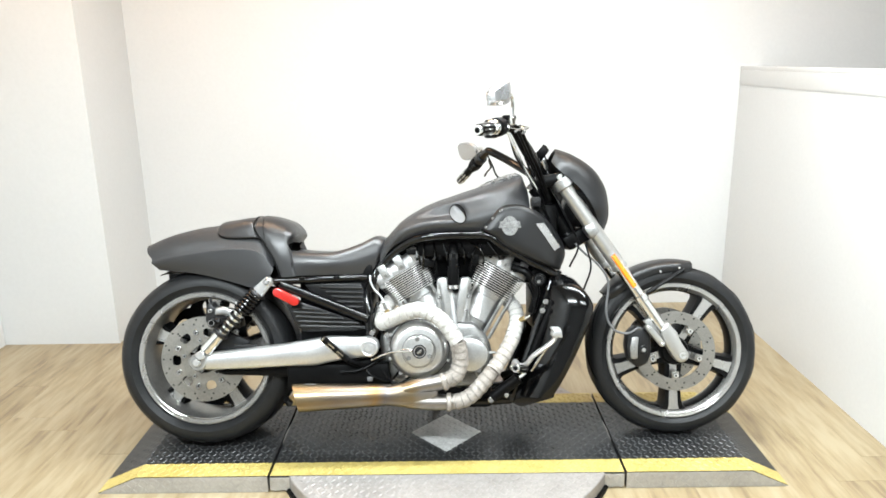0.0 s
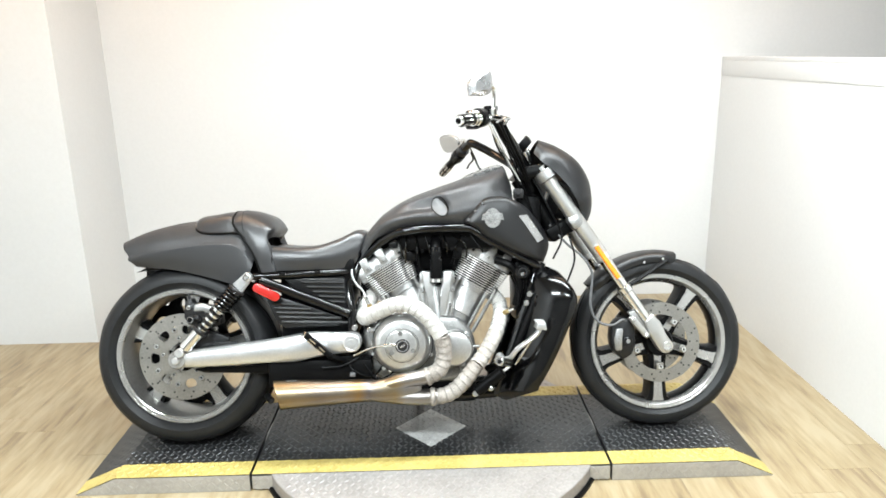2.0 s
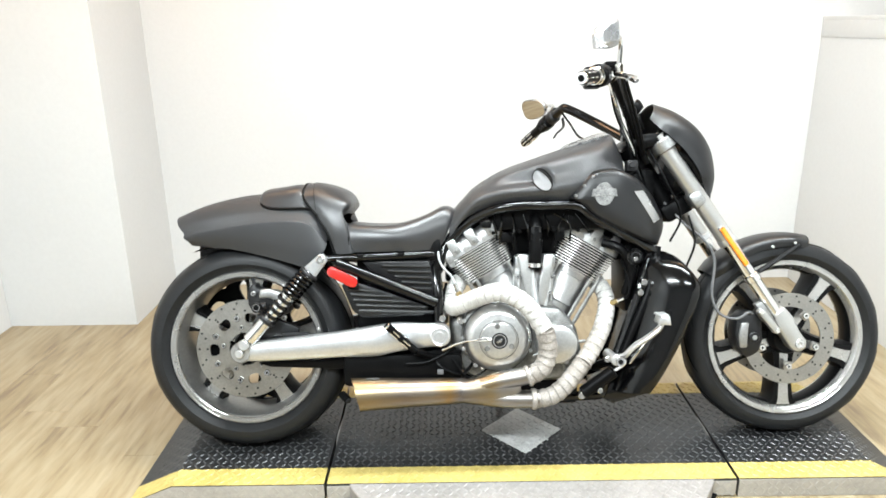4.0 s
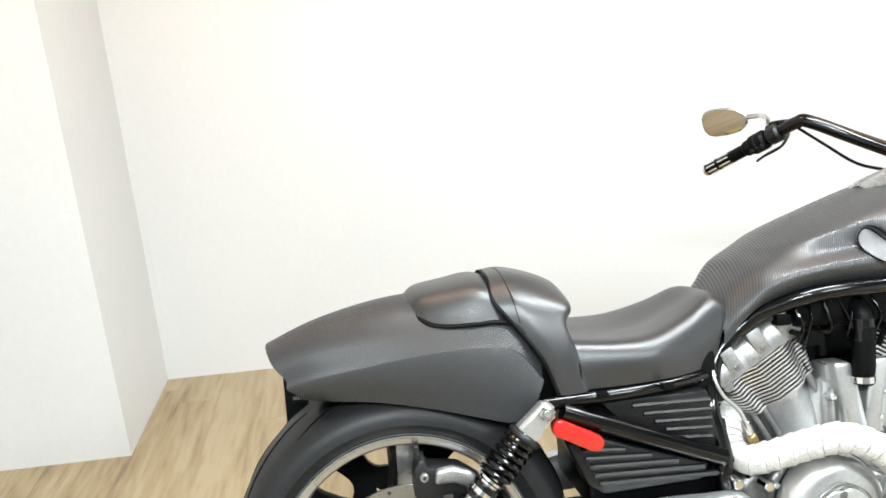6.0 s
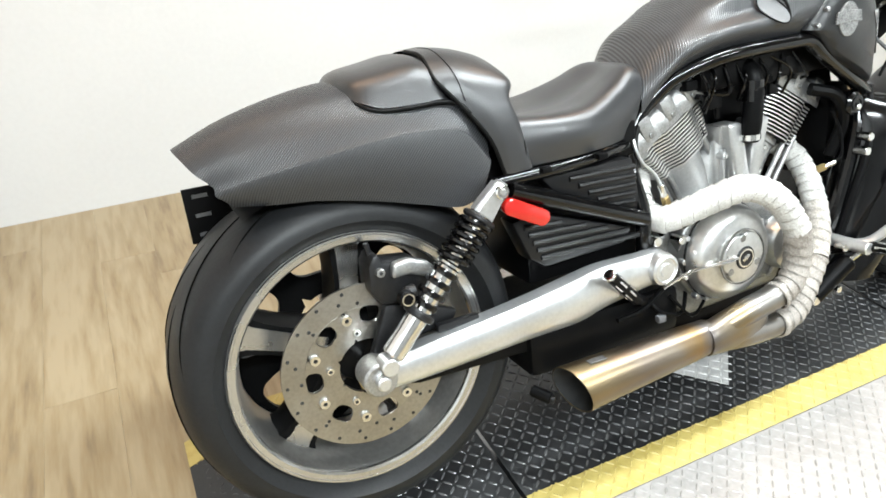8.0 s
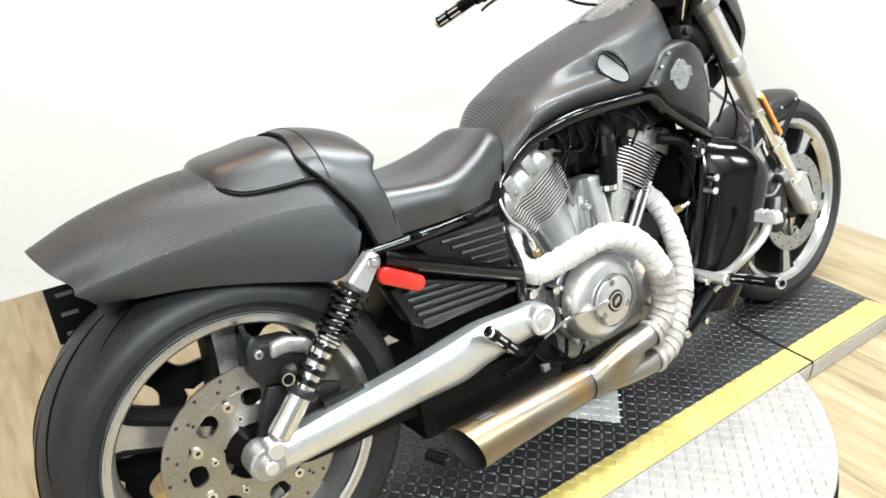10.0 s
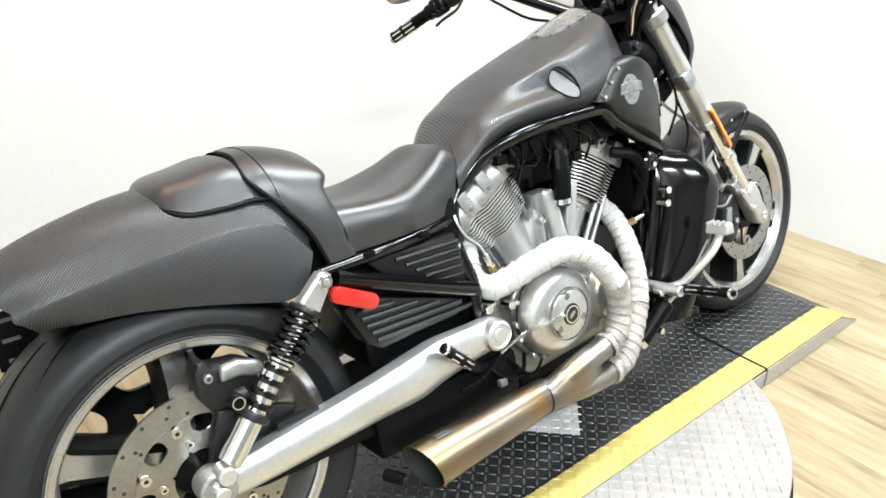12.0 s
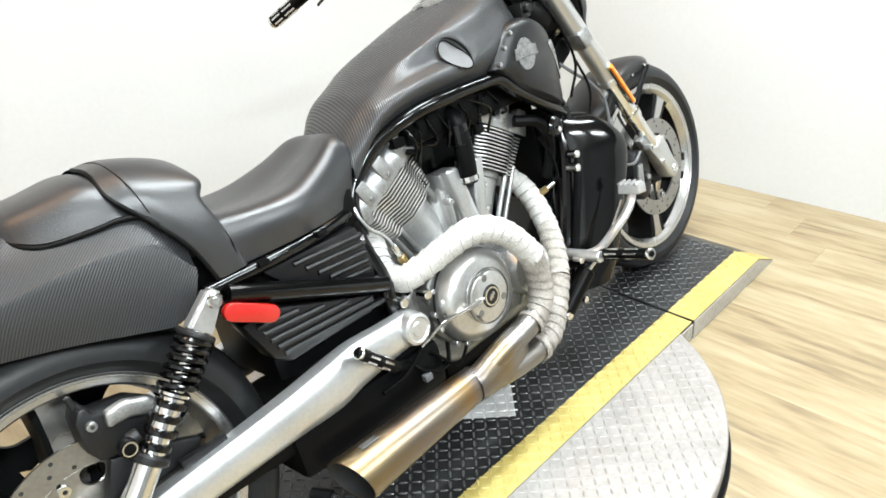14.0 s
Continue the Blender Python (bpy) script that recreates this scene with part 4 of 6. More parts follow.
# tank cover
tank_rows = [
    [(0.628, -0.092, 0.640), (0.630, -0.092, 0.670), (0.634, -0.078, 0.698), (0.640, -0.052, 0.715), (0.642, 0, 0.722)],
    [(0.672, -0.108, 0.700), (0.673, -0.114, 0.716), (0.675, -0.100, 0.738), (0.678, -0.070, 0.757), (0.680, 0, 0.764)],
    [(0.715, -0.112, 0.724), (0.715, -0.133, 0.750), (0.716, -0.121, 0.770), (0.718, -0.085, 0.790), (0.718, 0, 0.800)],
    [(0.800, -0.130, 0.742), (0.800, -0.156, 0.776), (0.800, -0.140, 0.797), (0.802, -0.105, 0.828), (0.803, 0, 0.848)],
    [(0.895, -0.130, 0.742), (0.895, -0.160, 0.782), (0.895, -0.144, 0.814), (0.897, -0.115, 0.858), (0.900, 0, 0.882)],
    [(0.985, -0.136, 0.744), (0.985, -0.165, 0.790), (0.988, -0.152, 0.836), (0.992, -0.116, 0.888), (0.995, 0, 0.913)],
    [(1.060, -0.136, 0.762), (1.062, -0.156, 0.815), (1.070, -0.138, 0.864), (1.078, -0.098, 0.914), (1.085, 0, 0.943)],
    [(1.120, -0.125, 0.80), (1.122, -0.128, 0.83), (1.126, -0.110, 0.876), (1.130, -0.078, 0.928), (1.134, 0, 0.957)],
    [(1.160, -0.10, 0.81), (1.160, -0.10, 0.835), (1.158, -0.085, 0.868), (1.154, -0.055, 0.90), (1.150, 0, 0.922)],
]


def scoop(x, z):
    """Depth of the hollow in the side of the tank: it deepens forward under a crease and ends at the oval insert."""
    dx, dz = x - 0.904, z - 0.812
    a, b = (0.477 * dx - 0.879 * dz) / 0.042, (0.879 * dx + 0.477 * dz) / 0.025
    over = math.hypot(a, b) if b > 0 else 0.0
    v = (dz - 0.154 * dx) / max(0.012, 0.037 + 0.10 * dx)
    if x < 0.70 or over > 1.45 or not -1 < v < 1.12:
        return 0.0
    deep = 0.015 * min(1.0, (x - 0.70) / 0.185) * min(1.0, (1.45 - over) / 0.45)
    return deep * math.sin(math.pi * ((v + 1) / 2.12) ** 1.8)


tank_skin = sheet(tank_rows, 14, 14)
for v in tank_skin.verts:
    hollow = scoop(v.co.x, v.co.z)
    v.co += Vector((0, math.copysign(0.85 * hollow, -v.co.y), -0.5 * hollow))
bmesh.ops.solidify(tank_skin, geom=tank_skin.faces[:], thickness=-0.004)
tank = part("tank_cover", tank_skin, M_CARBONTANK, bike, "matt carbon-look tank cover")
part("fuel_door", sheet([[(0.985, -0.025, 0.912), (0.985, 0, 0.917)], [(1.005, -0.052, 0.918), (1.005, 0, 0.929)], [(1.06, -0.066, 0.936), (1.06, 0, 0.949)], [(1.115, -0.060, 0.951), (1.115, 0, 0.966)], [(1.130, -0.045, 0.952), (1.130, 0, 0.962)]], 4, 4, thick=0.008), M_CONSOLE, tank, "silver console on top of the tank")


def side_insert(s):
    c, u, w = Vector((0.904, s * 0.1575, 0.812)), Vector((0.44, s * 0.42, -0.81)).normalized(), Vector((0.89, s * -0.02, 0.47)).normalized()

    def sunk(p):
        hollow = scoop(c.x + (p.x - c.x) * 0.96, c.z + (p.z - c.z) * 0.90)
        return p + Vector((0, s * (0.0032 - 0.85 * hollow), 0.0012 - 0.5 * hollow))

    angles = [2 * math.pi * k / 28 for k in range(29)]
    bm = bmesh.new()
    middle = bm.verts.new(sunk(c))
    ring = [bm.verts.new(sunk(c + 0.039 * math.cos(a) * u + 0.022 * math.sin(a) * w)) for a in angles[:28]]
    back = [bm.verts.new(v.co + Vector((0, -s * 0.02, 0))) for v in ring]
    for k in range(28):
        bm.faces.new((middle, ring[k], ring[(k + 1) % 28]))
        bm.faces.new((ring[k], ring[(k + 1) % 28], back[(k + 1) % 28], back[k]))
    o = part("side_insert", bm, M_OVAL, tank, "oval silver insert")
    pts = [sunk(c + 0.0405 * math.cos(a) * u + 0.0238 * math.sin(a) * w) for a in angles]
    part("insert_rim", tube(pts, 0.0016, 6, bend=False, caps=False), M_SEAM_SHADE, o)
    # black crescent standing in for the shadow under the hollow's front lip
    lip = [c + Vector((0, -s * 0.0010, 0.0)) + 0.0415 * math.cos(a) * u + 0.0255 * math.sin(a) * w for a in (radians(20 + 150 * k / 18) for k in range(19))]
    part("insert_lip_shade", tube(lip, lambda q: 0.0010 + 0.0021 * math.sin(math.pi * q), 8, bend=False), M_SEAM_SHADE, o)


side_insert(-1)
side_insert(1)

AIR = [(0.984, 0.757), (1.040, 0.826), (1.088, 0.842), (1.145, 0.836), (1.220, 0.790), (1.292, 0.690), (1.278, 0.624), (1.246, 0.612), (1.080, 0.690), (1.022, 0.738)]


def bow(x):
    """How far the side cover turns in towards the steering head."""
    return 2.9 * max(0.0, x - 1.115) ** 2


def side_cover():
    bm = bmesh.new()
    rim = [(p.x, p.y) for p in spline([Vector((x, z, 0)) for x, z in AIR + AIR[:1]], 4)[:-1]]
    cx = sum(p[0] for p in rim) / len(rim)
    cz = sum(p[1] for p in rim) / len(rim)
    rings = []
    for f, y in ((1.0, -0.10), (1.0, -0.150), (0.985, -0.160), (0.955, -0.168), (0.90, -0.1745), (0.75, -0.179), (0.45, -0.182)):
        rings.append([bm.verts.new((cx + (x - cx) * f, y + bow(cx + (x - cx) * f), cz + (z - cz) * f)) for x, z in rim])
    n = len(rim)
    for a, b in zip(rings, rings[1:]):
        for k in range(n):
            bm.faces.new((a[k], a[(k + 1) % n], b[(k + 1) % n], b[k]))
    bm.faces.new(rings[-1])
    return bm


cover = both(side_cover, "airbox_cover", M_CARBON2, bike, "matt black side cover")
for x, z in ((1.052, 0.819), (1.026, 0.793), (1.001, 0.764)):
    part("rivet", rod((x, -0.1815, z), (x, -0.160, z), 0.0048, 10), M_CONSOLE, cover)
outline = [(1.084 + 0.029 * math.cos(a) * (1 - 0.10 * max(0.0, math.sin(a))), 0.768 + 0.034 * math.sin(a)) for a in (2 * math.pi * k / 24 for k in range(24))]
part("badge", prism(outline, -0.1842, -0.176, 0.0008, 1), M_BADGE, cover, "silver shield badge crossed by a bar")
part("badge_bar", prism([(1.046, 0.760), (1.050, 0.783), (1.084, 0.786), (1.118, 0.783), (1.122, 0.760), (1.084, 0.763)], -0.1852, -0.180, 0.0008, 1), M_BADGE, cover)
strip = bmesh.new()
side_a, side_b = (Vector((1.174, 0.774, 0)), Vector((1.243, 0.679, 0))), (Vector((1.204, 0.777, 0)), Vector((1.267, 0.691, 0)))
rows = []
for k in range(7):
    p, q = side_a[0].lerp(side_a[1], k / 6), side_b[0].lerp(side_b[1], k / 6)
    rows.append([strip.verts.new((v.x, -0.1835 + bow(v.x) + dy, v.y)) for v, dy in ((p, 0.014), (p, 0.0), (q, 0.0), (q, 0.014))])
for a, b in zip(rows, rows[1:]):
    for k in range(4):
        strip.faces.new((a[k], a[(k + 1) % 4], b[(k + 1) % 4], b[k]))
strip.faces.new(rows[0]), strip.faces.new(rows[-1][::-1])
part("cover_strip", strip, M_SHELL, cover, "silver strip")
airbox = part("airbox", box(0.76, 1.22, -0.115, 0.115, 0.66, 0.75, 0.02), M_SATIN, bike)
part("airbox_core", prism([(0.612, 0.50), (0.618, 0.60), (0.665, 0.69), (0.74, 0.73), (1.19, 0.73), (1.225, 0.60), (1.16, 0.56), (1.0, 0.58), (0.89, 0.50), (0.80, 0.58), (0.68, 0.50)], -0.055, 0.115, 0.01), M_SATIN, airbox)

# frame
frame_part = part("frame", tube([(0.590, -0.112, 0.540), (0.602, -0.090, 0.588), (0.618, -0.083, 0.620), (0.645, -0.084, 0.652), (0.675, -0.090, 0.678), (0.706, -0.104, 0.701), (0.765, -0.136, 0.726), (0.83, -0.148, 0.735), (0.95, -0.150, 0.737), (1.013, -0.150, 0.733), (1.062, -0.148, 0.699), (1.229, -0.120, 0.604), (1.262, -0.10, 0.588)], 0.0155, 12, 6), M_BLACK, bike, "gloss black tubular frame")
for s in (-1, 1):
    if s > 0:
        part("upper_tube", tube([(0.594, 0.10, 0.56), (0.645, 0.084, 0.652), (0.706, 0.104, 0.701), (0.765, 0.136, 0.726), (0.95, 0.150, 0.737), (1.062, 0.148, 0.699), (1.229, 0.120, 0.604)], 0.0155, 12, 6), M_BLACK, frame_part)
    part("rear_tube", tube([(0.594, s * 0.096, 0.575), (0.582, s * 0.118, 0.53), (0.590, s * 0.138, 0.46), (0.590, s * 0.14, 0.395), (0.60, s * 0.13, 0.30)], 0.0155, 12, 6), M_BLACK, frame_part)
    part("seat_rail", tube([(0.255, s * 0.148, 0.586), (0.40, s * 0.147, 0.589), (0.53, s * 0.124, 0.592), (0.60, s * 0.092, 0.592)], 0.0125, 12, 4), M_BLACK, frame_part)
    part("strut_tube", tube([(0.285, s * 0.160, 0.573), (0.585, s * 0.150, 0.449)], 0.0165, 12), M_BLACK, frame_part)
    part("down_tube", tube([(1.245, s * 0.10, 0.60), (1.20, s * 0.13, 0.47), (1.10, s * 0.135, 0.20), (1.04, s * 0.12, 0.15), (0.64, s * 0.11, 0.165), (0.60, s * 0.12, 0.32)], 0.015, 10, 6), M_BLACK, frame_part)
    part("brace_tube", tube([(1.262, s * 0.112, 0.605), (1.225, s * 0.15, 0.48), (1.135, s * 0.155, 0.26)], 0.011, 10, 4), M_SATIN, frame_part)
for x, y, z in ((1.207, -0.150, 0.503), (1.195, -0.154, 0.473), (0.602, -0.150, 0.402)):
    part("frame_bolt", rod((x, y - 0.020, z), (x, y + 0.012, z), 0.010, 10), M_CHROME, frame_part)
for x, z in ((0.36, 0.605), (0.48, 0.607)):
    part("rail_clip", box(x - 0.01, x + 0.01, -0.168, -0.150, z - 0.016, z - 0.006, 0.002), M_SATIN, frame_part)


def ribbed(poly, lines, name="side_panel"):
    p = part(name, prism(poly, -0.142, -0.09, 0.006), M_PANEL, bike, "black ribbed side panel")
    for a, b in lines:
        part("rib", tube([(a[0], -0.142, a[1]), (b[0], -0.142, b[1])], 0.0056, 8), M_PANEL, p)
    return p


ribbed([(0.36, 0.575), (0.565, 0.575), (0.583, 0.486), (0.572, 0.462), (0.40, 0.532)], [((0.42 + 0.02 * k, 0.562 - 0.017 * k), (0.568, 0.557 - 0.017 * k)) for k in range(5)])
ribbed([(0.296, 0.505), (0.34, 0.515), (0.562, 0.437), (0.545, 0.408), (0.36, 0.404), (0.33, 0.425)], [((0.318 + 0.008 * k, 0.492 - 0.0165 * k), (0.40 + 0.05 * k, 0.484 - 0.0165 * k)) for k in range(5)])
part("seat_base", box(0.225, 0.60, -0.115, 0.115, 0.570, 0.640, 0.012), M_SATIN, bike, "black seat base")
part("battery_box", box(0.34, 0.60, -0.11, 0.11, 0.36, 0.60, 0.015), M_SATIN, bike)
def capsule(p, q, r, y0, y1, bevel=0.004):
    """A flat pill between two (x, z) places."""
    a0 = math.atan2(q[1] - p[1], q[0] - p[0])
    poly = [(q[0] + r * math.cos(a0 - math.pi / 2 + math.pi * k / 8), q[1] + r * math.sin(a0 - math.pi / 2 + math.pi * k / 8)) for k in range(9)]
    poly += [(p[0] + r * math.cos(a0 + math.pi / 2 + math.pi * k / 8), p[1] + r * math.sin(a0 + math.pi / 2 + math.pi * k / 8)) for k in range(9)]
    return prism(poly, y0, y1, bevel)


refl = part("side_reflector", capsule((0.276, 0.548), (0.336, 0.516), 0.0155, -0.182, -0.168), M_RED, bike, "red side reflector")
part("reflector_mount", capsule((0.276, 0.548), (0.336, 0.516), 0.0125, -0.169, -0.152), M_SATIN, refl)

# ---- engine ----
CRX, CRZ = 0.889, 0.305
engine = part("engine", prism([(0.62, 0.38), (0.66, 0.42), (0.80, 0.44), (0.96, 0.425), (1.01, 0.37), (1.03, 0.28), (0.98, 0.20), (0.72, 0.19), (0.64, 0.25)], -0.13, 0.13, 0.02, 3), M_CASE, bike, "cast aluminium V-twin engine")


def cylinder(sign, y_mid, deep):
    """One cylinder of the V with its finned head; sign -1 leans back."""
    a = Vector((sign * 0.5, 0, 0.866))
    b = Vector((0.866, 0, -sign * 0.5))
    c = Vector((CRX, 0, CRZ))

    def put(bm):
        for v in bm.verts:
            v.co = c + b * v.co.x + Vector((0, v.co.y, 0)) + a * v.co.z
        return bm

    barrel = part("cylinder", put(lathe([(0.066, 0.07), (0.066, 0.15), (0.071, 0.153), (0.071, 0.158), (0.069, 0.161), (0.069, 0.24), (0.073, 0.243), (0.073, 0.29)], (0, y_mid - 0.024, 0), (0, 0, 1), 32)), M_SLEEVE, engine, "cast cylinder with machined fins")
    for sx in (-0.058, 0.056, 0.079) if sign > 0 else (-0.078, -0.055, 0.058):
        part("stud", put(rod((sx, y_mid - 0.086, 0.11), (sx, y_mid - 0.092, 0.285), 0.0066, 10)), M_CAST, barrel)
    part("head_core", put(box(-0.072, 0.070, y_mid - deep + 0.014, y_mid + deep - 0.014, 0.262, 0.358, 0.010)), M_DARKMET, barrel)
    for k in range(12):
        z = 0.265 + 0.0077 * k if sign < 0 else 0.257 + 0.0083 * k
        w = 0.077 + 0.0018 * k if sign < 0 else 0.084 + 0.0014 * k
        ol = []
        for i in range(54):
            t = 2 * math.pi * i / 54
            ct, st = math.cos(t), math.sin(t)
            wx = w * math.copysign(abs(ct) ** 0.45, ct)
            wx *= 1.18 if wx * sign > 0 and sign < 0 else 1.0
            wy = (deep - 0.003 - 0.0075 * math.cos(3 * wx / w * math.pi)) * math.copysign(abs(st) ** 0.35, st)
            ol.append((wx, wy))
        bm = bmesh.new()
        lo = [bm.verts.new((x, y_mid + y, z)) for x, y in ol]
        hi = [bm.verts.new((x, y_mid + y, z + (0.0036 if sign < 0 else 0.0031))) for x, y in ol]
        bm.faces.new(lo[::-1]), bm.faces.new(hi)
        for i in range(54):
            bm.faces.new((lo[i], lo[(i + 1) % 54], hi[(i + 1) % 54], hi[i]))
        fin = part("fin", put(bm), M_FIN, barrel)
        fin.data.materials.append(M_SPOKEDARK if sign > 0 else M_CASE)
        for f in fin.data.polygons[:2]:
            f.material_index = 1
    rows = []
    for i in range(51):
        u = i / 50
        x = -0.091 - (0.016 if sign < 0 else 0) + (0.196 if sign < 0 else 0.180) * u
        lobe = 0.35 + 0.65 * abs(math.sin(3 * math.pi * u)) ** 0.6 if 0 < i < 50 else 0.2
        shy = 0.0060 * (1 - lobe)
        half = [(deep + 0.004 - shy, 0.355), (deep + 0.003 - shy, 0.376 - shy * 0.3), (deep - 0.006 - shy, 0.397 - shy * 0.6), (deep - 0.026 - shy, 0.406 - shy * 0.6), (deep * 0.4, 0.411 - shy * 0.6), (0.0, 0.412 - shy * 0.6)]
        ring = [(x, y_mid - d, z) for d, z in half] + [(x, y_mid + d, z) for d, z in reversed(half[:-1])]
        rows.append(ring)
    bm = sheet(rows, 1, 3, mirror=False)
    bmesh.ops.holes_fill(bm, edges=[e for e in bm.edges if e.is_boundary])
    part("rocker_cover", put(bm), M_CAST, barrel, "cast rocker cover with raised bosses")
    for bx in (-0.064, 0.0, 0.060):
        boss = box(bx - 0.0155, bx + 0.0155, y_mid - deep - 0.0055, y_mid - 0.02, 0.362, 0.4155, 0.007)
        part("rocker_boss", put(boss), M_CAST, barrel)
        part("boss_bolt", put(rod((bx, y_mid - deep - 0.0085, 0.374), (bx, y_mid - deep - 0.002, 0.374), 0.0055, 8)), M_CASE, barrel)
    part("head_plug", put(rod((-0.094 * (1 if sign < 0 else 0.9), y_mid - deep + 0.002, 0.348), (-0.094 * (1 if sign < 0 else 0.9), y_mid - deep + 0.03, 0.348), 0.012, 14)), M_CASE, barrel)


cylinder(-1, 0.020, 0.114)
cylinder(1, 0.036, 0.112)
# valley: intake casting, hose and clamp
part("valley_casting", prism([(0.835, 0.40), (0.824, 0.50), (0.826, 0.555), (0.848, 0.566), (0.862, 0.535), (0.912, 0.535), (0.926, 0.566), (0.948, 0.556), (0.950, 0.50), (0.942, 0.40)], -0.092, 0.08, 0.009, 3), M_SLEEVE, engine)
for poly in ([(0.832, 0.588), (0.868, 0.588), (0.885, 0.50), (0.890, 0.43), (0.862, 0.43)], [(0.912, 0.588), (0.948, 0.588), (0.918, 0.43), (0.893, 0.43), (0.898, 0.50)]):
    part("manifold_leg", prism(poly, -0.120, -0.07, 0.007, 3), M_SLEEVE, engine)
for x0, x1 in ((0.828, 0.862), (0.918, 0.952)):
    part("manifold_flange", box(x0, x1, -0.098, -0.05, 0.545, 0.582, 0.005), M_SLEEVE, engine)
    part("flange_bolt", rod(((x0 + x1) / 2, -0.104, 0.572), ((x0 + x1) / 2, -0.094, 0.572), 0.006, 8), M_CHROME, engine)
for x, z0, z1 in ((0.838, 0.44, 0.535), (0.852, 0.44, 0.528), (0.866, 0.50, 0.560), (0.908, 0.47, 0.552), (0.924, 0.44, 0.530), (0.938, 0.44, 0.538)):
    part("valley_web", box(x - 0.0030, x + 0.0030, -0.1035, -0.088, z0, z1, 0.0015), M_SLEEVE, engine)
for x, z in ((0.836, 0.520), (0.862, 0.470), (0.932, 0.470), (0.944, 0.520)):
    part("valley_boss", lathe([(0, -0.1085), (0.0062, -0.1085), (0.0080, -0.1060), (0.0095, -0.090), (0, -0.090)], (x, 0, z), Y, 16), M_SLEEVE, engine)
    part("valley_bolt", rod((x, -0.1125, z), (x, -0.1075, z), 0.0048, 6), M_CHROME, engine)
part("valley_rib", tube([(0.875, -0.105, 0.54), (0.89, -0.118, 0.42)], 0.012, 10), M_ALU, engine)
part("breather_hose", tube([(0.886, -0.122, 0.548), (0.887, -0.128, 0.60), (0.889, -0.124, 0.675), (0.887, -0.10, 0.70)], 0.0205, 16, 5), M_SATIN, bike, "black rubber breather hose")
part("hose_top", tube([(0.888, -0.127, 0.630), (0.889, -0.125, 0.672)], 0.0215, 16), M_BLACK, bike)
part("hose_clamp", lathe([(0.0208, -0.006), (0.0228, -0.006), (0.0228, 0.006), (0.0208, 0.006)], (0.886, -0.1228, 0.556), (0, 0, 1), 24, closed=True), M_CHROME, bike)
part("intake_block", box(0.82, 0.97, -0.055, 0.10, 0.56, 0.72, 0.02), M_SATIN, bike)

# lines, studs and wiring in the valley and under the tank
for pts, r, m_ in (([(0.936, -0.085, 0.565), (0.930, -0.100, 0.50), (0.915, -0.112, 0.43)], 0.0085, M_ALU),
                   ([(0.78, -0.07, 0.68), (0.82, -0.09, 0.65), (0.83, -0.09, 0.60)], 0.007, M_SATIN),
                   ([(0.94, -0.08, 0.69), (0.955, -0.10, 0.655), (0.945, -0.095, 0.61)], 0.006, M_SATIN),
                   ([(0.615, -0.095, 0.50), (0.606, -0.125, 0.46), (0.615, -0.14, 0.43), (0.64, -0.135, 0.40)], 0.005, M_BLACK)):
    part("engine_line", tube(pts, r, 8, 5), m_, engine)
for x, z, r in ((0.788, 0.692, 0.009), (0.883, 0.705, 0.008), (0.995, 0.698, 0.008), (0.84, 0.66, 0.007), (0.945, 0.665, 0.009), (0.76, 0.655, 0.006), (1.02, 0.66, 0.006)):
    part("fastener", rod((x, -0.118, z), (x, -0.10, z), r, 10), M_SATIN, engine)
for x, z, w, h in ((0.80, 0.64, 0.02, 0.015), (0.85, 0.70, 0.018, 0.012), (0.925, 0.70, 0.02, 0.012), (0.965, 0.65, 0.014, 0.02), (0.74, 0.68, 0.015, 0.010)):
    part("connector", box(x - w, x + w, -0.112, -0.09, z - h, z + h, 0.004), M_SATIN, engine)
wires = random.Random(11)
for k in range(9):
    x0, x1 = 0.755 + 0.032 * k, 0.775 + 0.030 * k + wires.uniform(-0.04, 0.04)
    mid_x = (x0 + x1) / 2 + wires.uniform(-0.02, 0.02)
    part("engine_wire", tube([(x0, -0.112, 0.712), (mid_x, -0.124 - wires.random() * 0.006, 0.672 + wires.uniform(-0.015, 0.015)), (x1, -0.105, 0.635 + wires.uniform(-0.02, 0.02))], wires.uniform(0.0026, 0.0048), 8, 5), M_BLACK, engine)
for k in range(5):
    a = radians(-150 + 38 * k)
    part("case_rib", tube([(0.945 + 0.060 * math.cos(a), -0.168, 0.325 + 0.060 * math.sin(a)), (0.945 + 0.085 * math.cos(a), -0.160, 0.325 + 0.085 * math.sin(a))], 0.005, 8), M_CAST, engine)
for x, z in ((0.985, 0.372), (1.002, 0.32), (0.972, 0.268), (0.90, 0.405), (0.70, 0.262), (0.665, 0.345)):
    part("case_bolt", rod((x, -0.176, z), (x, -0.160, z), 0.0075, 8), M_ALU, engine)

# clutch and gear covers
part("primary_case", prism([(0.66, 0.30), (0.665, 0.40), (0.70, 0.445), (0.78, 0.455), (0.84, 0.40), (0.92, 0.375), (0.985, 0.362), (1.008, 0.32), (0.98, 0.262), (0.90, 0.245), (0.80, 0.238), (0.70, 0.255)], -0.165, -0.10, 0.010, 3), M_CASE, engine, "cast primary cover")
clutch = part("clutch_cover", lathe([(0, -0.228), (0.048, -0.228), (0.053, -0.226), (0.072, -0.226), (0.086, -0.221), (0.097, -0.208), (0.101, -0.19), (0.104, -0.165), (0.110, -0.118), (0, -0.118)], (0.766, 0.010, 0.346), Y, 64), M_POLISH, engine, "polished round clutch cover")
hub = []
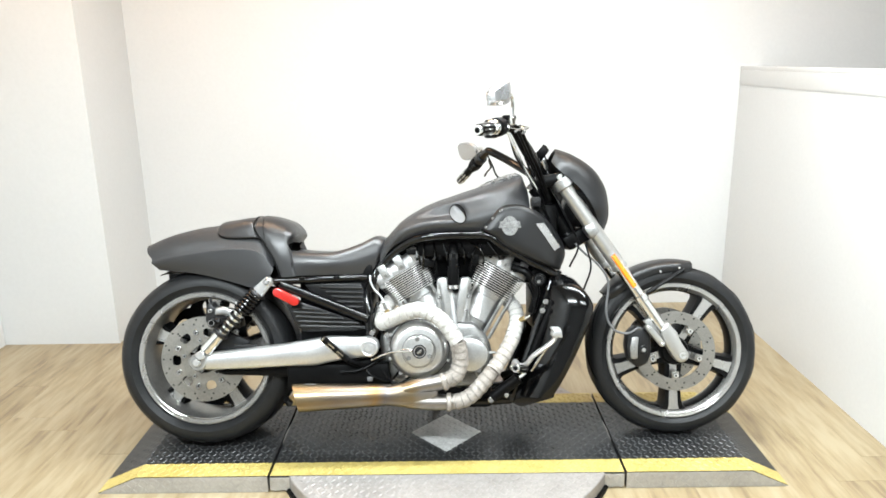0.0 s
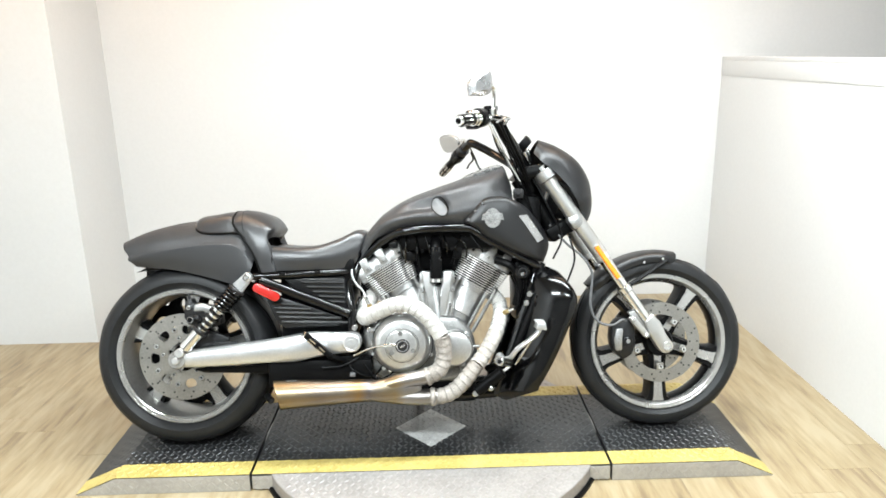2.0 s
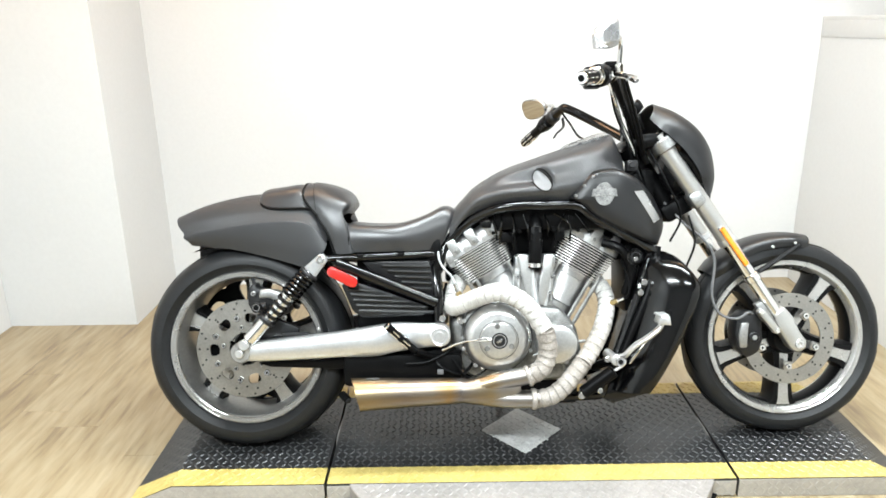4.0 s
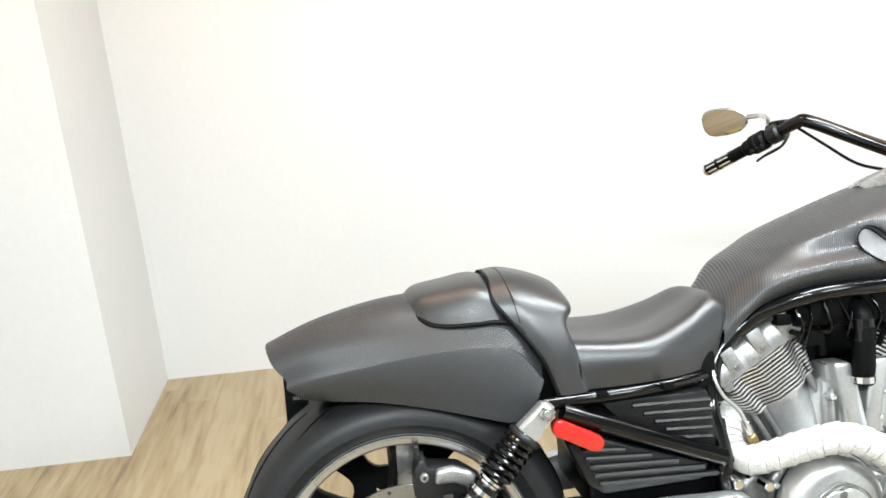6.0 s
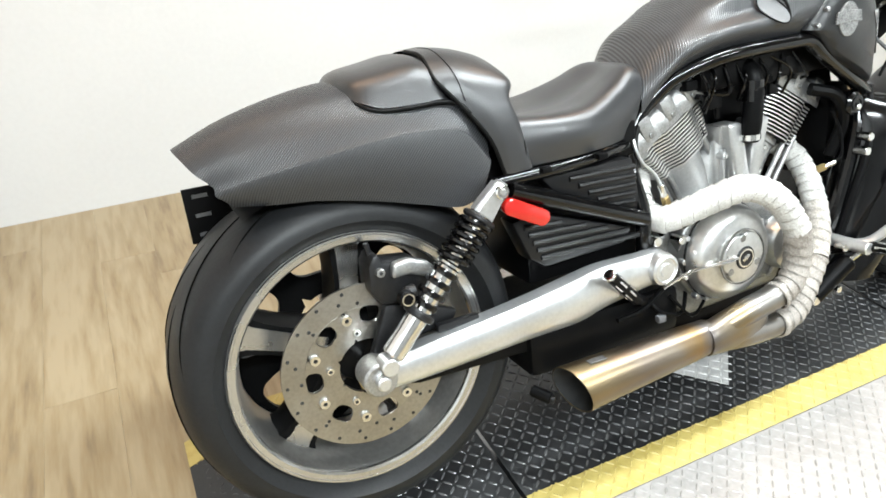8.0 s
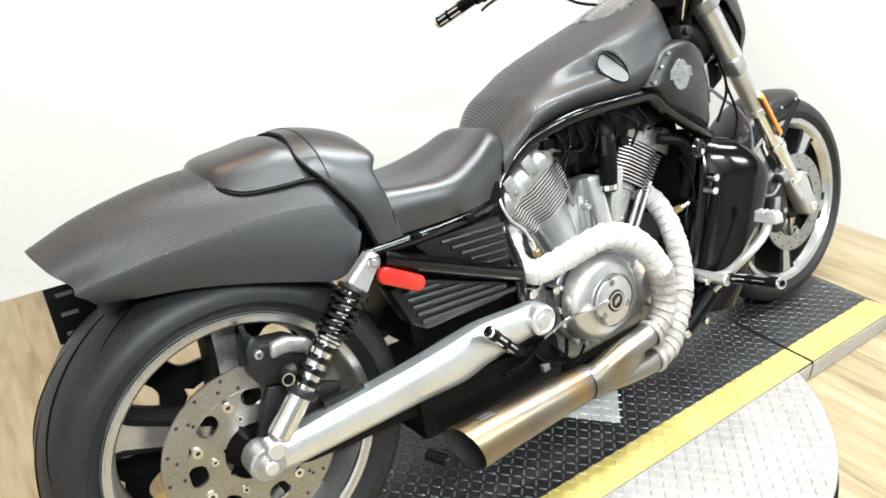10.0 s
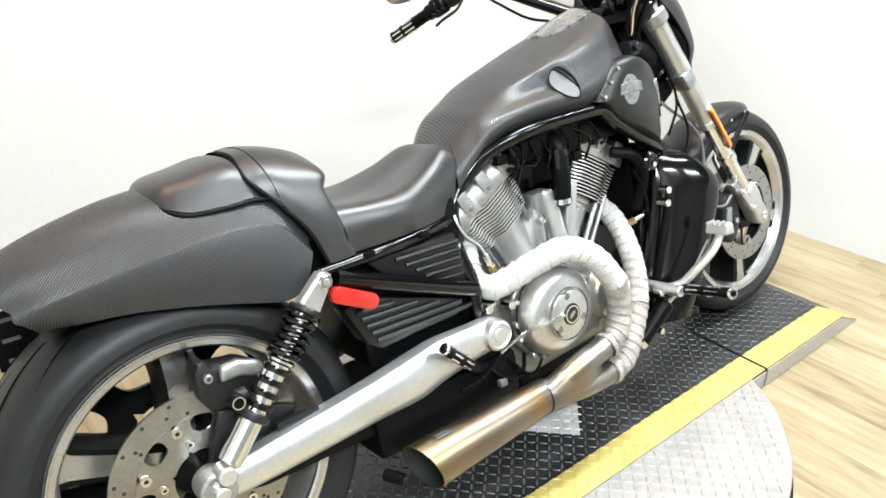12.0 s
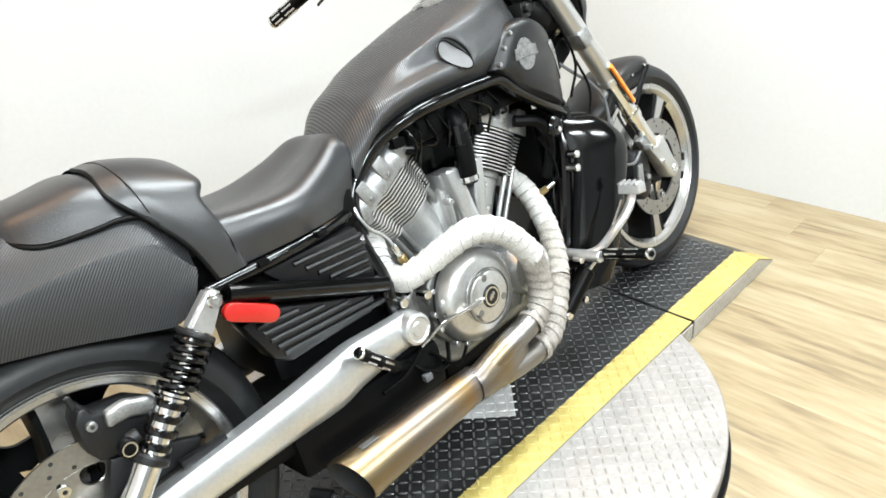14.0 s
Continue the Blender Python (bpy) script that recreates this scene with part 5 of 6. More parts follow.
for k in range(48):
    a = 2 * math.pi * k / 48
    hub.append((0.765 + (0.0535 - 0.0060 * max(0.0, math.cos(3 * a - radians(285))) ** 4) * math.cos(a), 0.346 + (0.0535 - 0.0060 * max(0.0, math.cos(3 * a - radians(285))) ** 4) * math.sin(a)))
hub = prism(hub, -0.230, -0.214, 0.004, 3)
part("hub_cap", hub, M_POLISH, clutch)
for k in range(3):
    a = radians(95 + 120 * k)
    part("hub_notch", rod((0.765 + 0.041 * math.cos(a), -0.2306, 0.346 + 0.041 * math.sin(a)), (0.765 + 0.041 * math.cos(a), -0.222, 0.346 + 0.041 * math.sin(a)), 0.0085, 14), M_CASE, clutch)
part("hub_badge", lathe([(0, -0.2425), (0.0225, -0.2425), (0.0240, -0.241), (0.0240, -0.236), (0, -0.236)], (0.768, 0.010, 0.345), Y, 32), M_DARKMET, clutch, "round dark badge")
part("cover_groove", lathe([(0.0560, -0.2372), (0.0580, -0.2372), (0.0580, -0.233), (0.0560, -0.233)], (0.766, 0.010, 0.346), Y, 48, closed=True), M_CASE, clutch)
part("cover_groove", lathe([(0.1010, -0.186), (0.1040, -0.186), (0.1040, -0.182), (0.1010, -0.182)], (0.766, 0.010, 0.346), Y, 48, closed=True), M_DARKMET, clutch)
part("badge_ring", lathe([(0.0165, -0.2424), (0.0165, -0.2436), (0.0198, -0.2436), (0.0198, -0.2424)], (0.768, 0.010, 0.345), Y, 28, closed=True), M_CHROME, clutch)
for dx, ln in ((-0.0045, 0.006), (0, 0.0095), (0.0045, 0.006)):
    stroke = box(-0.0013, 0.0013, -0.2336, -0.2322, -ln, ln, 0.0004)
    bmesh.ops.rotate(stroke, verts=stroke.verts, cent=(0, 0, 0), matrix=Matrix.Rotation(radians(38), 3, "Y"))
    bmesh.ops.translate(stroke, verts=stroke.verts, vec=(0.768 + dx, 0, 0.345))
    part("badge_stroke", stroke, M_CHROME, clutch)
part("gear_cover", lathe([(0, -0.200), (0.040, -0.200), (0.056, -0.194), (0.062, -0.18), (0.063, -0.16), (0, -0.16)], (0.945, 0, 0.325), Y, 48), M_POLISH, engine)
part("cover_window", rod((0.848, -0.186, 0.372), (0.848, -0.17, 0.372), 0.02, 20), M_DARKMET, engine)
part("clutch_cable", tube([(0.745, -0.234, 0.351), (0.70, -0.224, 0.347), (0.655, -0.20, 0.335), (0.60, -0.185, 0.31)], 0.0032, 8, 5), M_CHROME, engine)
part("cable_sleeve", tube([(0.735, -0.2320, 0.350), (0.705, -0.2255, 0.3475)], 0.0058, 10), M_CHROME, engine)
part("sump", box(0.70, 1.02, -0.11, 0.11, 0.12, 0.22, 0.02), M_SATIN, engine)
part("cover_screw", rod((0.655, -0.18, 0.395), (0.655, -0.15, 0.395), 0.010, 8), M_CHROME, engine)
for k in range(8):
    a = radians(20 + 45 * k)
    part("cover_screw", rod((0.766 + 0.1085 * math.cos(a), -0.181, 0.350 + 0.1085 * math.sin(a)), (0.766 + 0.1085 * math.cos(a), -0.165, 0.350 + 0.1085 * math.sin(a)), 0.0055, 8), M_ALU, engine)

# exhaust
PA = [(0.665, -0.03, 0.520), (0.632, -0.08, 0.455), (0.634, -0.135, 0.434), (0.668, -0.168, 0.448), (0.716, -0.198, 0.472), (0.765, -0.218, 0.486), (0.815, -0.230, 0.472), (0.858, -0.238, 0.436), (0.898, -0.242, 0.378), (0.907, -0.238, 0.315), (0.890, -0.240, 0.266), (0.850, -0.242, 0.243)]
PB = [(1.085, 0.0, 0.500), (1.112, -0.045, 0.464), (1.112, -0.085, 0.42), (1.090, -0.130, 0.366), (1.056, -0.168, 0.316), (1.018, -0.196, 0.270), (0.968, -0.212, 0.214), (0.92, -0.226, 0.180), (0.865, -0.234, 0.172)]


def wrapped(pts, r, pitch=0.024, lead=0.30):
    """A pipe wound with tape: each turn laps the last one, slightly slanted. Gives the skin and the dark lap lines."""
    path = spline(pts, 24)
    skin, edges = bmesh.new(), bmesh.new()
    n, side, run, rings, frames = 18, Vector((0, 1, 0)), 0.0, [], []
    for i, q in enumerate(path):
        d = (path[min(i + 1, len(path) - 1)] - path[max(i - 1, 0)]).normalized()
        side = (side - d * side.dot(d)).normalized()
        top = d.cross(side)
        if i:
            run += (q - path[i - 1]).length
        frames.append((run, q, side.copy(), top))
        ring = []
        for k in range(n):
            a = 2 * math.pi * k / n
            f = (run / pitch + lead * math.cos(a) + 0.05 * noise.noise(Vector((run * 9, a, 0)))) % 1
            rad = r * (0.97 + 0.115 * f + 0.03 * noise.noise(q * 60 + Vector((a, 0, 0))))
            ring.append(skin.verts.new(q + rad * (math.cos(a) * side + math.sin(a) * top)))
        rings.append(ring)
    for a, b in zip(rings, rings[1:]):
        for k in range(n):
            skin.faces.new((a[k], a[(k + 1) % n], b[(k + 1) % n], b[k]))
    skin.faces.new(rings[0]), skin.faces.new(rings[-1][::-1])
    # thin darker tubes along each lap stand for the shade under its edge
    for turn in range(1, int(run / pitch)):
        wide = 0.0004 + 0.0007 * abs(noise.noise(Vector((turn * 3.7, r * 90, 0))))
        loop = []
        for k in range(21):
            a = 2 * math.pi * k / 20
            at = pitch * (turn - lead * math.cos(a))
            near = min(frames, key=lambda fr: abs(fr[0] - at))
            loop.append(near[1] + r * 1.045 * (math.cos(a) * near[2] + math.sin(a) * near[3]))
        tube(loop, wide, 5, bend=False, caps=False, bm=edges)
    return skin, edges


def header_wrap(pts, r, material, label, name="header_wrap"):
    skin, edges = wrapped(pts, r)
    w = part(name, skin, material, exhaust, label)
    tagged(part("tape_lap_shade", edges, M_TAPE_SHADE, w), "", "", "", "stuff")


exhaust = part("exhaust", tube([(0.870, -0.241, 0.252), (0.825, -0.241, 0.240), (0.775, -0.240, 0.232), (0.725, -0.236, 0.218), (0.675, -0.232, 0.203)], 0.0265, 20, 5), M_TINT, bike, "heat-tinted two-into-one exhaust")
part("lower_pipe", tube([(0.880, -0.234, 0.173), (0.80, -0.233, 0.173), (0.73, -0.231, 0.180), (0.675, -0.230, 0.192)], 0.0265, 20, 5), M_TINT, exhaust)
rows = []
for x, z, hw, hh in ((0.655, 0.199, 0.031, 0.034), (0.672, 0.1985, 0.0318, 0.0355), (0.700, 0.199, 0.0295, 0.040), (0.740, 0.202, 0.0265, 0.045), (0.785, 0.205, 0.0215, 0.047), (0.815, 0.206, 0.013, 0.040), (0.828, 0.206, 0.005, 0.028)):
    rows.append([(x, -0.236 - hw * math.cos(a), z + hh * math.sin(a)) for a in (2 * math.pi * k / 24 for k in range(25))])
part("collector", closed_loft(rows, 4), M_TINT, exhaust, "heat-tinted collector where the headers join")
header_wrap(PA[:9], 0.0262, M_WRAP, "white heat-wrap tape on the header")
header_wrap(PB[:4], 0.0255, M_WRAP, "white heat-wrap tape on the header")
header_wrap(PB[3:6], 0.0255, M_WRAPOLD, "greyed heat-wrap tape on the header")
header_wrap(PA[8:], 0.0264, M_WRAPEND, "scorched grey end of the heat wrap", "scorched_wrap")
header_wrap(PB[5:], 0.0257, M_WRAPEND, "scorched grey end of the heat wrap", "scorched_wrap")


def muffler():
    bm = bmesh.new()
    n = 40
    st = [(0.668, 0.033, 0.1995, 1.10), (0.60, 0.0385, 0.198, 1.0), (0.50, 0.0425, 0.195, 1.0), (0.42, 0.0455, 0.193, 1.0), (0.345, 0.048, 0.191, 1.0)]
    rings, inner = [], []
    for i, (x, r, z, tall) in enumerate(st):
        last = i == len(st) - 1
        ring, inn = [], []
        for k in range(n):
            a = 2 * math.pi * k / n
            cut = -0.012 * math.sin(a) - 0.010 * math.cos(a) if last else 0
            ring.append(bm.verts.new((x + cut, -0.229 - r * math.cos(a + math.pi), z + tall * r * math.sin(a))))
            if last:
                inn.append(bm.verts.new((x + cut, -0.229 - (r - 0.002) * math.cos(a + math.pi), z + tall * (r - 0.002) * math.sin(a))))
        rings.append(ring)
        inner.append(inn)
    for a, b in zip(rings, rings[1:]):
        for k in range(n):
            bm.faces.new((a[k], a[(k + 1) % n], b[(k + 1) % n], b[k]))
    for k in range(n):
        bm.faces.new((rings[-1][k], rings[-1][(k + 1) % n], inner[-1][(k + 1) % n], inner[-1][k]))
    bm.faces.new(rings[0])
    return bm


def muffler_bore():
    bm = bmesh.new()
    n, rings = 40, []
    for x, r, cutting in ((0.3455, 0.0459, 1.0), (0.40, 0.0440, 0.0), (0.50, 0.039, 0.0)):
        ring = []
        for k in range(n):
            a = 2 * math.pi * k / n
            ring.append(bm.verts.new((x - cutting * (0.012 * math.sin(a) + 0.010 * math.cos(a)), -0.229 + r * math.cos(a), 0.1915 + r * math.sin(a))))
        rings.append(ring)
    for a, b in zip(rings, rings[1:]):
        for k in range(n):
            bm.faces.new((a[k], a[(k + 1) % n], b[(k + 1) % n], b[k]))
    bm.faces.new(rings[-1])
    return bm


part("muffler", muffler(), M_TINT, exhaust, "slash-cut heat-tinted muffler")
part("muffler_liner", muffler_bore(), M_SLOT, exhaust, "sooty muffler mouth")
part("muffler_plate", prism([(0.378, 0.2385), (0.415, 0.238), (0.415, 0.2405), (0.378, 0.241)], -0.243, -0.228, 0.0005, 1), M_CASE, exhaust)
part("clamp_band", lathe([(0.029, -0.006), (0.031, -0.004), (0.031, 0.004), (0.029, 0.006)], (0.850, -0.242, 0.244), (1, 0.0, 0.3), 24), M_WRAPEND, exhaust)
part("clamp_band", lathe([(0.028, -0.008), (0.031, -0.006), (0.031, 0.006), (0.028, 0.008)], (0.866, -0.234, 0.173), (1, 0, 0), 24), M_WRAPEND, exhaust)
sensor = part("sensor", rod((0.662, -0.128, 0.452), (0.650, -0.132, 0.478), 0.0095, 6), M_BRASS, exhaust, "brass oxygen sensor")
part("sensor_sleeve", rod((0.650, -0.132, 0.478), (0.640, -0.133, 0.504), 0.0062, 12), M_CHROME, sensor)
part("sensor_lead", tube([(0.640, -0.133, 0.502), (0.630, -0.128, 0.526), (0.606, -0.122, 0.552), (0.594, -0.118, 0.578), (0.592, -0.112, 0.600)], 0.0036, 8, 6), M_ALU, sensor)
sensor = part("sensor", rod((1.122, -0.100, 0.432), (1.140, -0.112, 0.440), 0.009, 6), M_BRASS, exhaust)
part("sensor_sleeve", rod((1.140, -0.112, 0.440), (1.158, -0.122, 0.449), 0.006, 12), M_CHROME, sensor)
part("sensor_lead", tube([(1.158, -0.122, 0.449), (1.172, -0.126, 0.470), (1.168, -0.120, 0.520), (1.150, -0.110, 0.565)], 0.0034, 8, 6), M_SATIN, sensor)

# radiator shroud
SH = [(1.205, 0.560), (1.245, 0.572), (1.313, 0.558), (1.345, 0.535), (1.371, 0.489), (1.362, 0.44), (1.338, 0.385), (1.29, 0.27), (1.232, 0.172), (1.10, 0.158), (1.125, 0.22), (1.175, 0.37)]
shroud = part("radiator_shroud", prism(SH, -0.098, 0.098, 0.02, 3), M_BLACK, bike, "gloss black radiator shroud")


FLARE = ((0.0, 0.0), (0.04, 0.26), (0.20, 0.55), (0.42, 0.80), (0.66, 0.95), (0.85, 0.98), (0.97, 0.90), (1.03, 0.66))


def shroud_side():
    """Half of the shroud: narrow at the frame, flaring out to a rounded front edge."""
    rows = []
    for z, rx, fx, out in ((0.588, 1.236, 1.285, 0.115), (0.577, 1.226, 1.308, 0.142), (0.555, 1.218, 1.328, 0.176), (0.52, 1.212, 1.352, 0.202), (0.485, 1.203, 1.364, 0.214), (0.44, 1.192, 1.355, 0.215),
                           (0.385, 1.176, 1.332, 0.213), (0.30, 1.150, 1.294, 0.210), (0.22, 1.125, 1.252, 0.205), (0.172, 1.108, 1.222, 0.196)):
        w = fx - rx
        row = [(rx, -0.095, z)] + [(rx + f * w, -0.112 - k * (out - 0.112), z) for f, k in FLARE]
        rows.append(row + [(fx + 0.010, -0.09, z), (fx + 0.010, 0.0, z)])
    return sheet(rows, 4, 4, mirror=False)


both(shroud_side, "shroud_side", M_BLACK, shroud)
part("coolant_tank", box(1.165, 1.235, -0.09, 0.095, 0.40, 0.62, 0.02), M_SATIN, shroud)
part("coolant_hose", tube([(1.10, -0.09, 0.62), (1.15, -0.118, 0.60), (1.18, -0.115, 0.54), (1.165, -0.10, 0.46)], 0.014, 10, 6), M_SATIN, shroud)
part("shroud_lip", tube([(1.232, -0.122, 0.57), (1.213, -0.130, 0.50), (1.163, -0.130, 0.34), (1.115, -0.128, 0.19)], 0.008, 8, 5), M_BLACK, shroud)
for k, w in enumerate((0.010, 0.008, 0.009, 0.008, 0.012)):
    part("shroud_mark", box(1.176 + 0.0125 * k, 1.176 + 0.0125 * k + w * 0.8, -0.1505 - 0.0068 * k, -0.140 - 0.0055 * k, 0.232, 0.241), M_CHROME, shroud)
part("radiator", prism([(1.30, 0.46), (1.325, 0.46), (1.252, 0.25), (1.225, 0.25)], -0.15, 0.15, 0.004), M_DARKMET, shroud)
part("lower_cowl", prism([(1.07, 0.155), (1.12, 0.128), (1.24, 0.160), (1.24, 0.185), (1.13, 0.21)], -0.14, 0.14, 0.01), M_BLACK, shroud)

# controls: brake pedal, pegs, stand
pedal = part("brake_pedal", tube([(1.098, -0.215, 0.288), (1.125, -0.245, 0.298), (1.150, -0.275, 0.335), (1.185, -0.288, 0.362), (1.212, -0.290, 0.385), (1.222, -0.290, 0.405)], 0.0115, 10, 5, flat=0.7), M_ALU, bike, "polished brake pedal")
part("pedal_pad", prism([(1.205, 0.402), (1.212, 0.426), (1.236, 0.424), (1.240, 0.398), (1.222, 0.400)], -0.318, -0.262, 0.003), M_ALU, pedal)
for k in range(4):
    part("pad_ridge", box(1.206, 1.234, -0.313 + 0.014 * k, -0.307 + 0.014 * k, 0.423, 0.429, 0.001), M_ALU, pedal)
part("pedal_rod", tube([(1.215, -0.262, 0.385), (1.145, -0.235, 0.275)], 0.0035, 8), M_CHROME, pedal)
part("pedal_pivot", rod((1.10, -0.15, 0.288), (1.10, -0.262, 0.288), 0.014), M_ALU, pedal)


def peg(p, q, r=0.0125):
    """A black foot peg with bright slotted inlays and an end cap."""
    p, q = Vector(p), Vector(q)
    d = (q - p).normalized()
    pg = part("foot_peg", rod(p, q, r, 16, 0.002), M_SATIN, bike, "black foot peg with bright inlays")
    u = d.orthogonal().normalized()
    w = d.cross(u)
    ln = (q - p).length
    for k in range(6):
        a = 2 * math.pi * k / 6
        o = (math.cos(a) * u + math.sin(a) * w) * (r - 0.0008)
        for f in (0.36, 0.72):
            part("inlay", tube([p + o + d * ln * (f - 0.13), p + o + d * ln * (f + 0.10)], 0.0026, 6), M_CHROME, pg)
    part("end_cap", rod(q - d * 0.003, q + d * 0.004, r + 0.0005, 16), M_CHROME, pg)
    part("cap_boss", rod(q + d * 0.003, q + d * 0.0065, r * 0.55, 12), M_SATIN, pg)
    return pg


peg((1.125, -0.235, 0.283), (1.076, -0.408, 0.318))
peg((0.522, -0.200, 0.312), (0.441, -0.225, 0.392), 0.0115)
part("peg_bracket", tube([(0.60, -0.14, 0.26), (0.56, -0.17, 0.29), (0.522, -0.2, 0.312)], 0.010, 8, 4), M_SATIN, bike)
part("peg_bracket", tube([(1.06, -0.12, 0.24), (1.10, -0.18, 0.268), (1.125, -0.235, 0.283)], 0.013, 8, 4), M_SATIN, bike)
master = part("rear_master_cylinder", rod((1.015, -0.198, 0.178), (1.105, -0.212, 0.248), 0.020, 16, 0.004), M_SATIN, bike, "black rear brake cylinder")
part("cylinder_rod", tube([(1.10, -0.212, 0.245), (1.128, -0.225, 0.268)], 0.006, 8), M_CHROME, master)
for x, y, z, r in ((1.010, -0.200, 0.174, 0.011), (1.062, -0.214, 0.192, 0.008), (1.118, -0.226, 0.276, 0.010), (1.085, -0.205, 0.282, 0.009)):
    part("bolt", rod((x, y - 0.014, z), (x, y + 0.012, z), r, 10), M_CHROME, master)
part("side_stand", tube([(0.78, 0.13, 0.16), (0.80, 0.20, 0.09), (0.84, 0.268, 0.0725)], 0.012, 10, 5), M_BLACK, bike, "black side stand")
part("link_rod", tube([(0.64, -0.165, 0.315), (0.56, -0.175, 0.275), (0.49, -0.18, 0.27)], 0.005, 8, 4), M_SATIN, bike)
part("wire_loom", tube([(0.70, -0.14, 0.27), (0.66, -0.17, 0.235), (0.60, -0.18, 0.255), (0.575, -0.16, 0.29)], 0.0045, 8, 5), M_SATIN, bike)
part("wire_loom", tube([(0.74, -0.16, 0.25), (0.68, -0.18, 0.225), (0.63, -0.17, 0.28)], 0.0035, 8, 5), M_SATIN, bike)
part("hanger_bolt", rod((0.296, -0.165, 0.176), (0.318, -0.198, 0.166), 0.012, 12), M_SATIN, bike, "black rubber hanger")
part("hanger_tip", rod((0.316, -0.196, 0.167), (0.322, -0.204, 0.164), 0.007, 8), M_DARKMET, bike)
part("loom_plug", box(0.585, 0.603, -0.19, -0.176, 0.238, 0.252, 0.002), M_OVAL, bike)
part("belly_box", box(0.30, 0.66, -0.165, 0.12, 0.195, 0.295, 0.02), M_SATIN, bike)

# fork
F0, F1 = Vector((1.262, -0.105, 0.940)), Vector((1.690, -0.105, 0.305))
FD = F1 - F0
forks = part("fork", tube([F0 + FD * -0.005, F0 + FD * 0.50], 0.0265, 24), M_FORK, bike, "silver front fork")
for s in (-1, 1):
    fl = Vector((0, 0 if s < 0 else 0.21, 0))
    if s > 0:
        part("upper_leg", tube([F0 + fl, F0 + fl + FD * 0.50], 0.0265, 24), M_FORK, forks)
    part("fork_cap", rod(F0 + fl - FD * 0.018, F0 + fl, 0.020, 16), M_CHROME, forks)
    part("top_clamp", rod(F0 + fl + FD * 0.015, F0 + fl + FD * 0.065, 0.036, 24, 0.004), M_CAST, forks)
    part("seal_collar", rod(F0 + fl + FD * 0.485, F0 + fl + FD * 0.515, 0.0285, 24, 0.003), M_ALU, forks)
    part("slider", tube([F0 + fl + FD * 0.50, F0 + fl + FD * 0.80, F0 + fl + FD * 0.93], lambda f: 0.0215 - 0.002 * f, 20, bend=False), M_CHROME, forks, "chrome fork slider")
    part("slider_collar", rod(F0 + fl + FD * 0.665, F0 + fl + FD * 0.70, 0.025, 20, 0.003), M_CHROME, forks)
    q = F0 + fl
    part("axle_clamp", prism([(1.616, 0.394), (1.644, 0.420), (1.674, 0.388), (1.694, 0.342), (1.717, 0.310), (1.714, 0.290), (1.698, 0.277), (1.680, 0.278), (1.664, 0.294), (1.630, 0.350)], q.y - 0.024, q.y + 0.024, 0.008, 3), M_FORK, forks, "cast axle clamp")
    part("axle_end", lathe([(0.006, -0.005), (0.013, -0.005), (0.015, -0.002), (0.015, 0.01), (0.006, 0.01)], (1.693, q.y + s * 0.022, 0.303), Y, 20, closed=True), M_CHROME, forks)
    part("lower_clamp", prism([(1.345, 0.760), (1.383, 0.783), (1.412, 0.740), (1.375, 0.716)], q.y - 0.029, q.y + 0.029, 0.012), M_CAST, forks)
part("foot_link", capsule((1.571, 0.404), (1.618, 0.347), 0.010, -0.142, -0.120), M_FORK, forks)
for x, z in ((1.571, 0.404), (1.618, 0.347)):
    part("link_bolt", rod((x, -0.147, z), (x, -0.138, z), 0.0065, 8), M_CHROME, forks)
part("front_axle", rod((1.692, -0.12, 0.304), (1.692, 0.12, 0.304), 0.010), M_CHROME, forks)
part("lower_yoke", prism([(1.28, 0.72), (1.36, 0.765), (1.39, 0.72), (1.31, 0.675)], -0.075, 0.075, 0.01), M_SATIN, forks)
part("upper_yoke", prism([(1.17, 0.915), (1.20, 0.945), (1.285, 0.955), (1.295, 0.925), (1.22, 0.90)], -0.13, 0.13, 0.012), M_SATIN, forks)
part("steering_neck", tube([(1.20, 0, 0.915), (1.335, 0, 0.70)], 0.035, 16), M_SATIN, bike)
amb = part("fork_reflector", tube([(1.448, -0.138, 0.660), (1.524, -0.138, 0.550)], 0.0115, 10, flat=0.5), M_AMBER, bike, "amber reflector on the fork")
part("reflector_mount", tube([(1.444, -0.131, 0.664), (1.528, -0.131, 0.545)], 0.0125, 8, flat=0.5), M_CHROME, amb)


def front_fender():
    rows = []
    for k in range(9):
        a = radians(77 + 63 * k / 8)
        w = 0.070 if 0 < k < 8 else 0.052
        row = []
        for r, y in ((0.288, -w), (0.308, -w * 1.03), (0.322, -w * 0.8), (0.329, -w * 0.4), (0.331, 0)):
            row.append((1.685 + r * math.cos(a), y, 0.31 + r * math.sin(a)))
        rows.append(row)
    return sheet(rows, 4, 4, thick=0.003)


ff = part("front_fender", front_fender(), M_CARBON2, bike, "matt black front fender")
for x, z in ((1.700, 0.610), (1.632, 0.598)):
    part("fender_bolt", rod((x, -0.079, z), (x, -0.068, z), 0.0045, 10), M_CHROME, ff)
part("fender_stay", tube([(1.715, -0.076, 0.605), (1.67, -0.084, 0.578), (1.625, -0.094, 0.552), (1.575, -0.106, 0.525)], 0.008, 8, 5, flat=0.5), M_SATIN, ff)

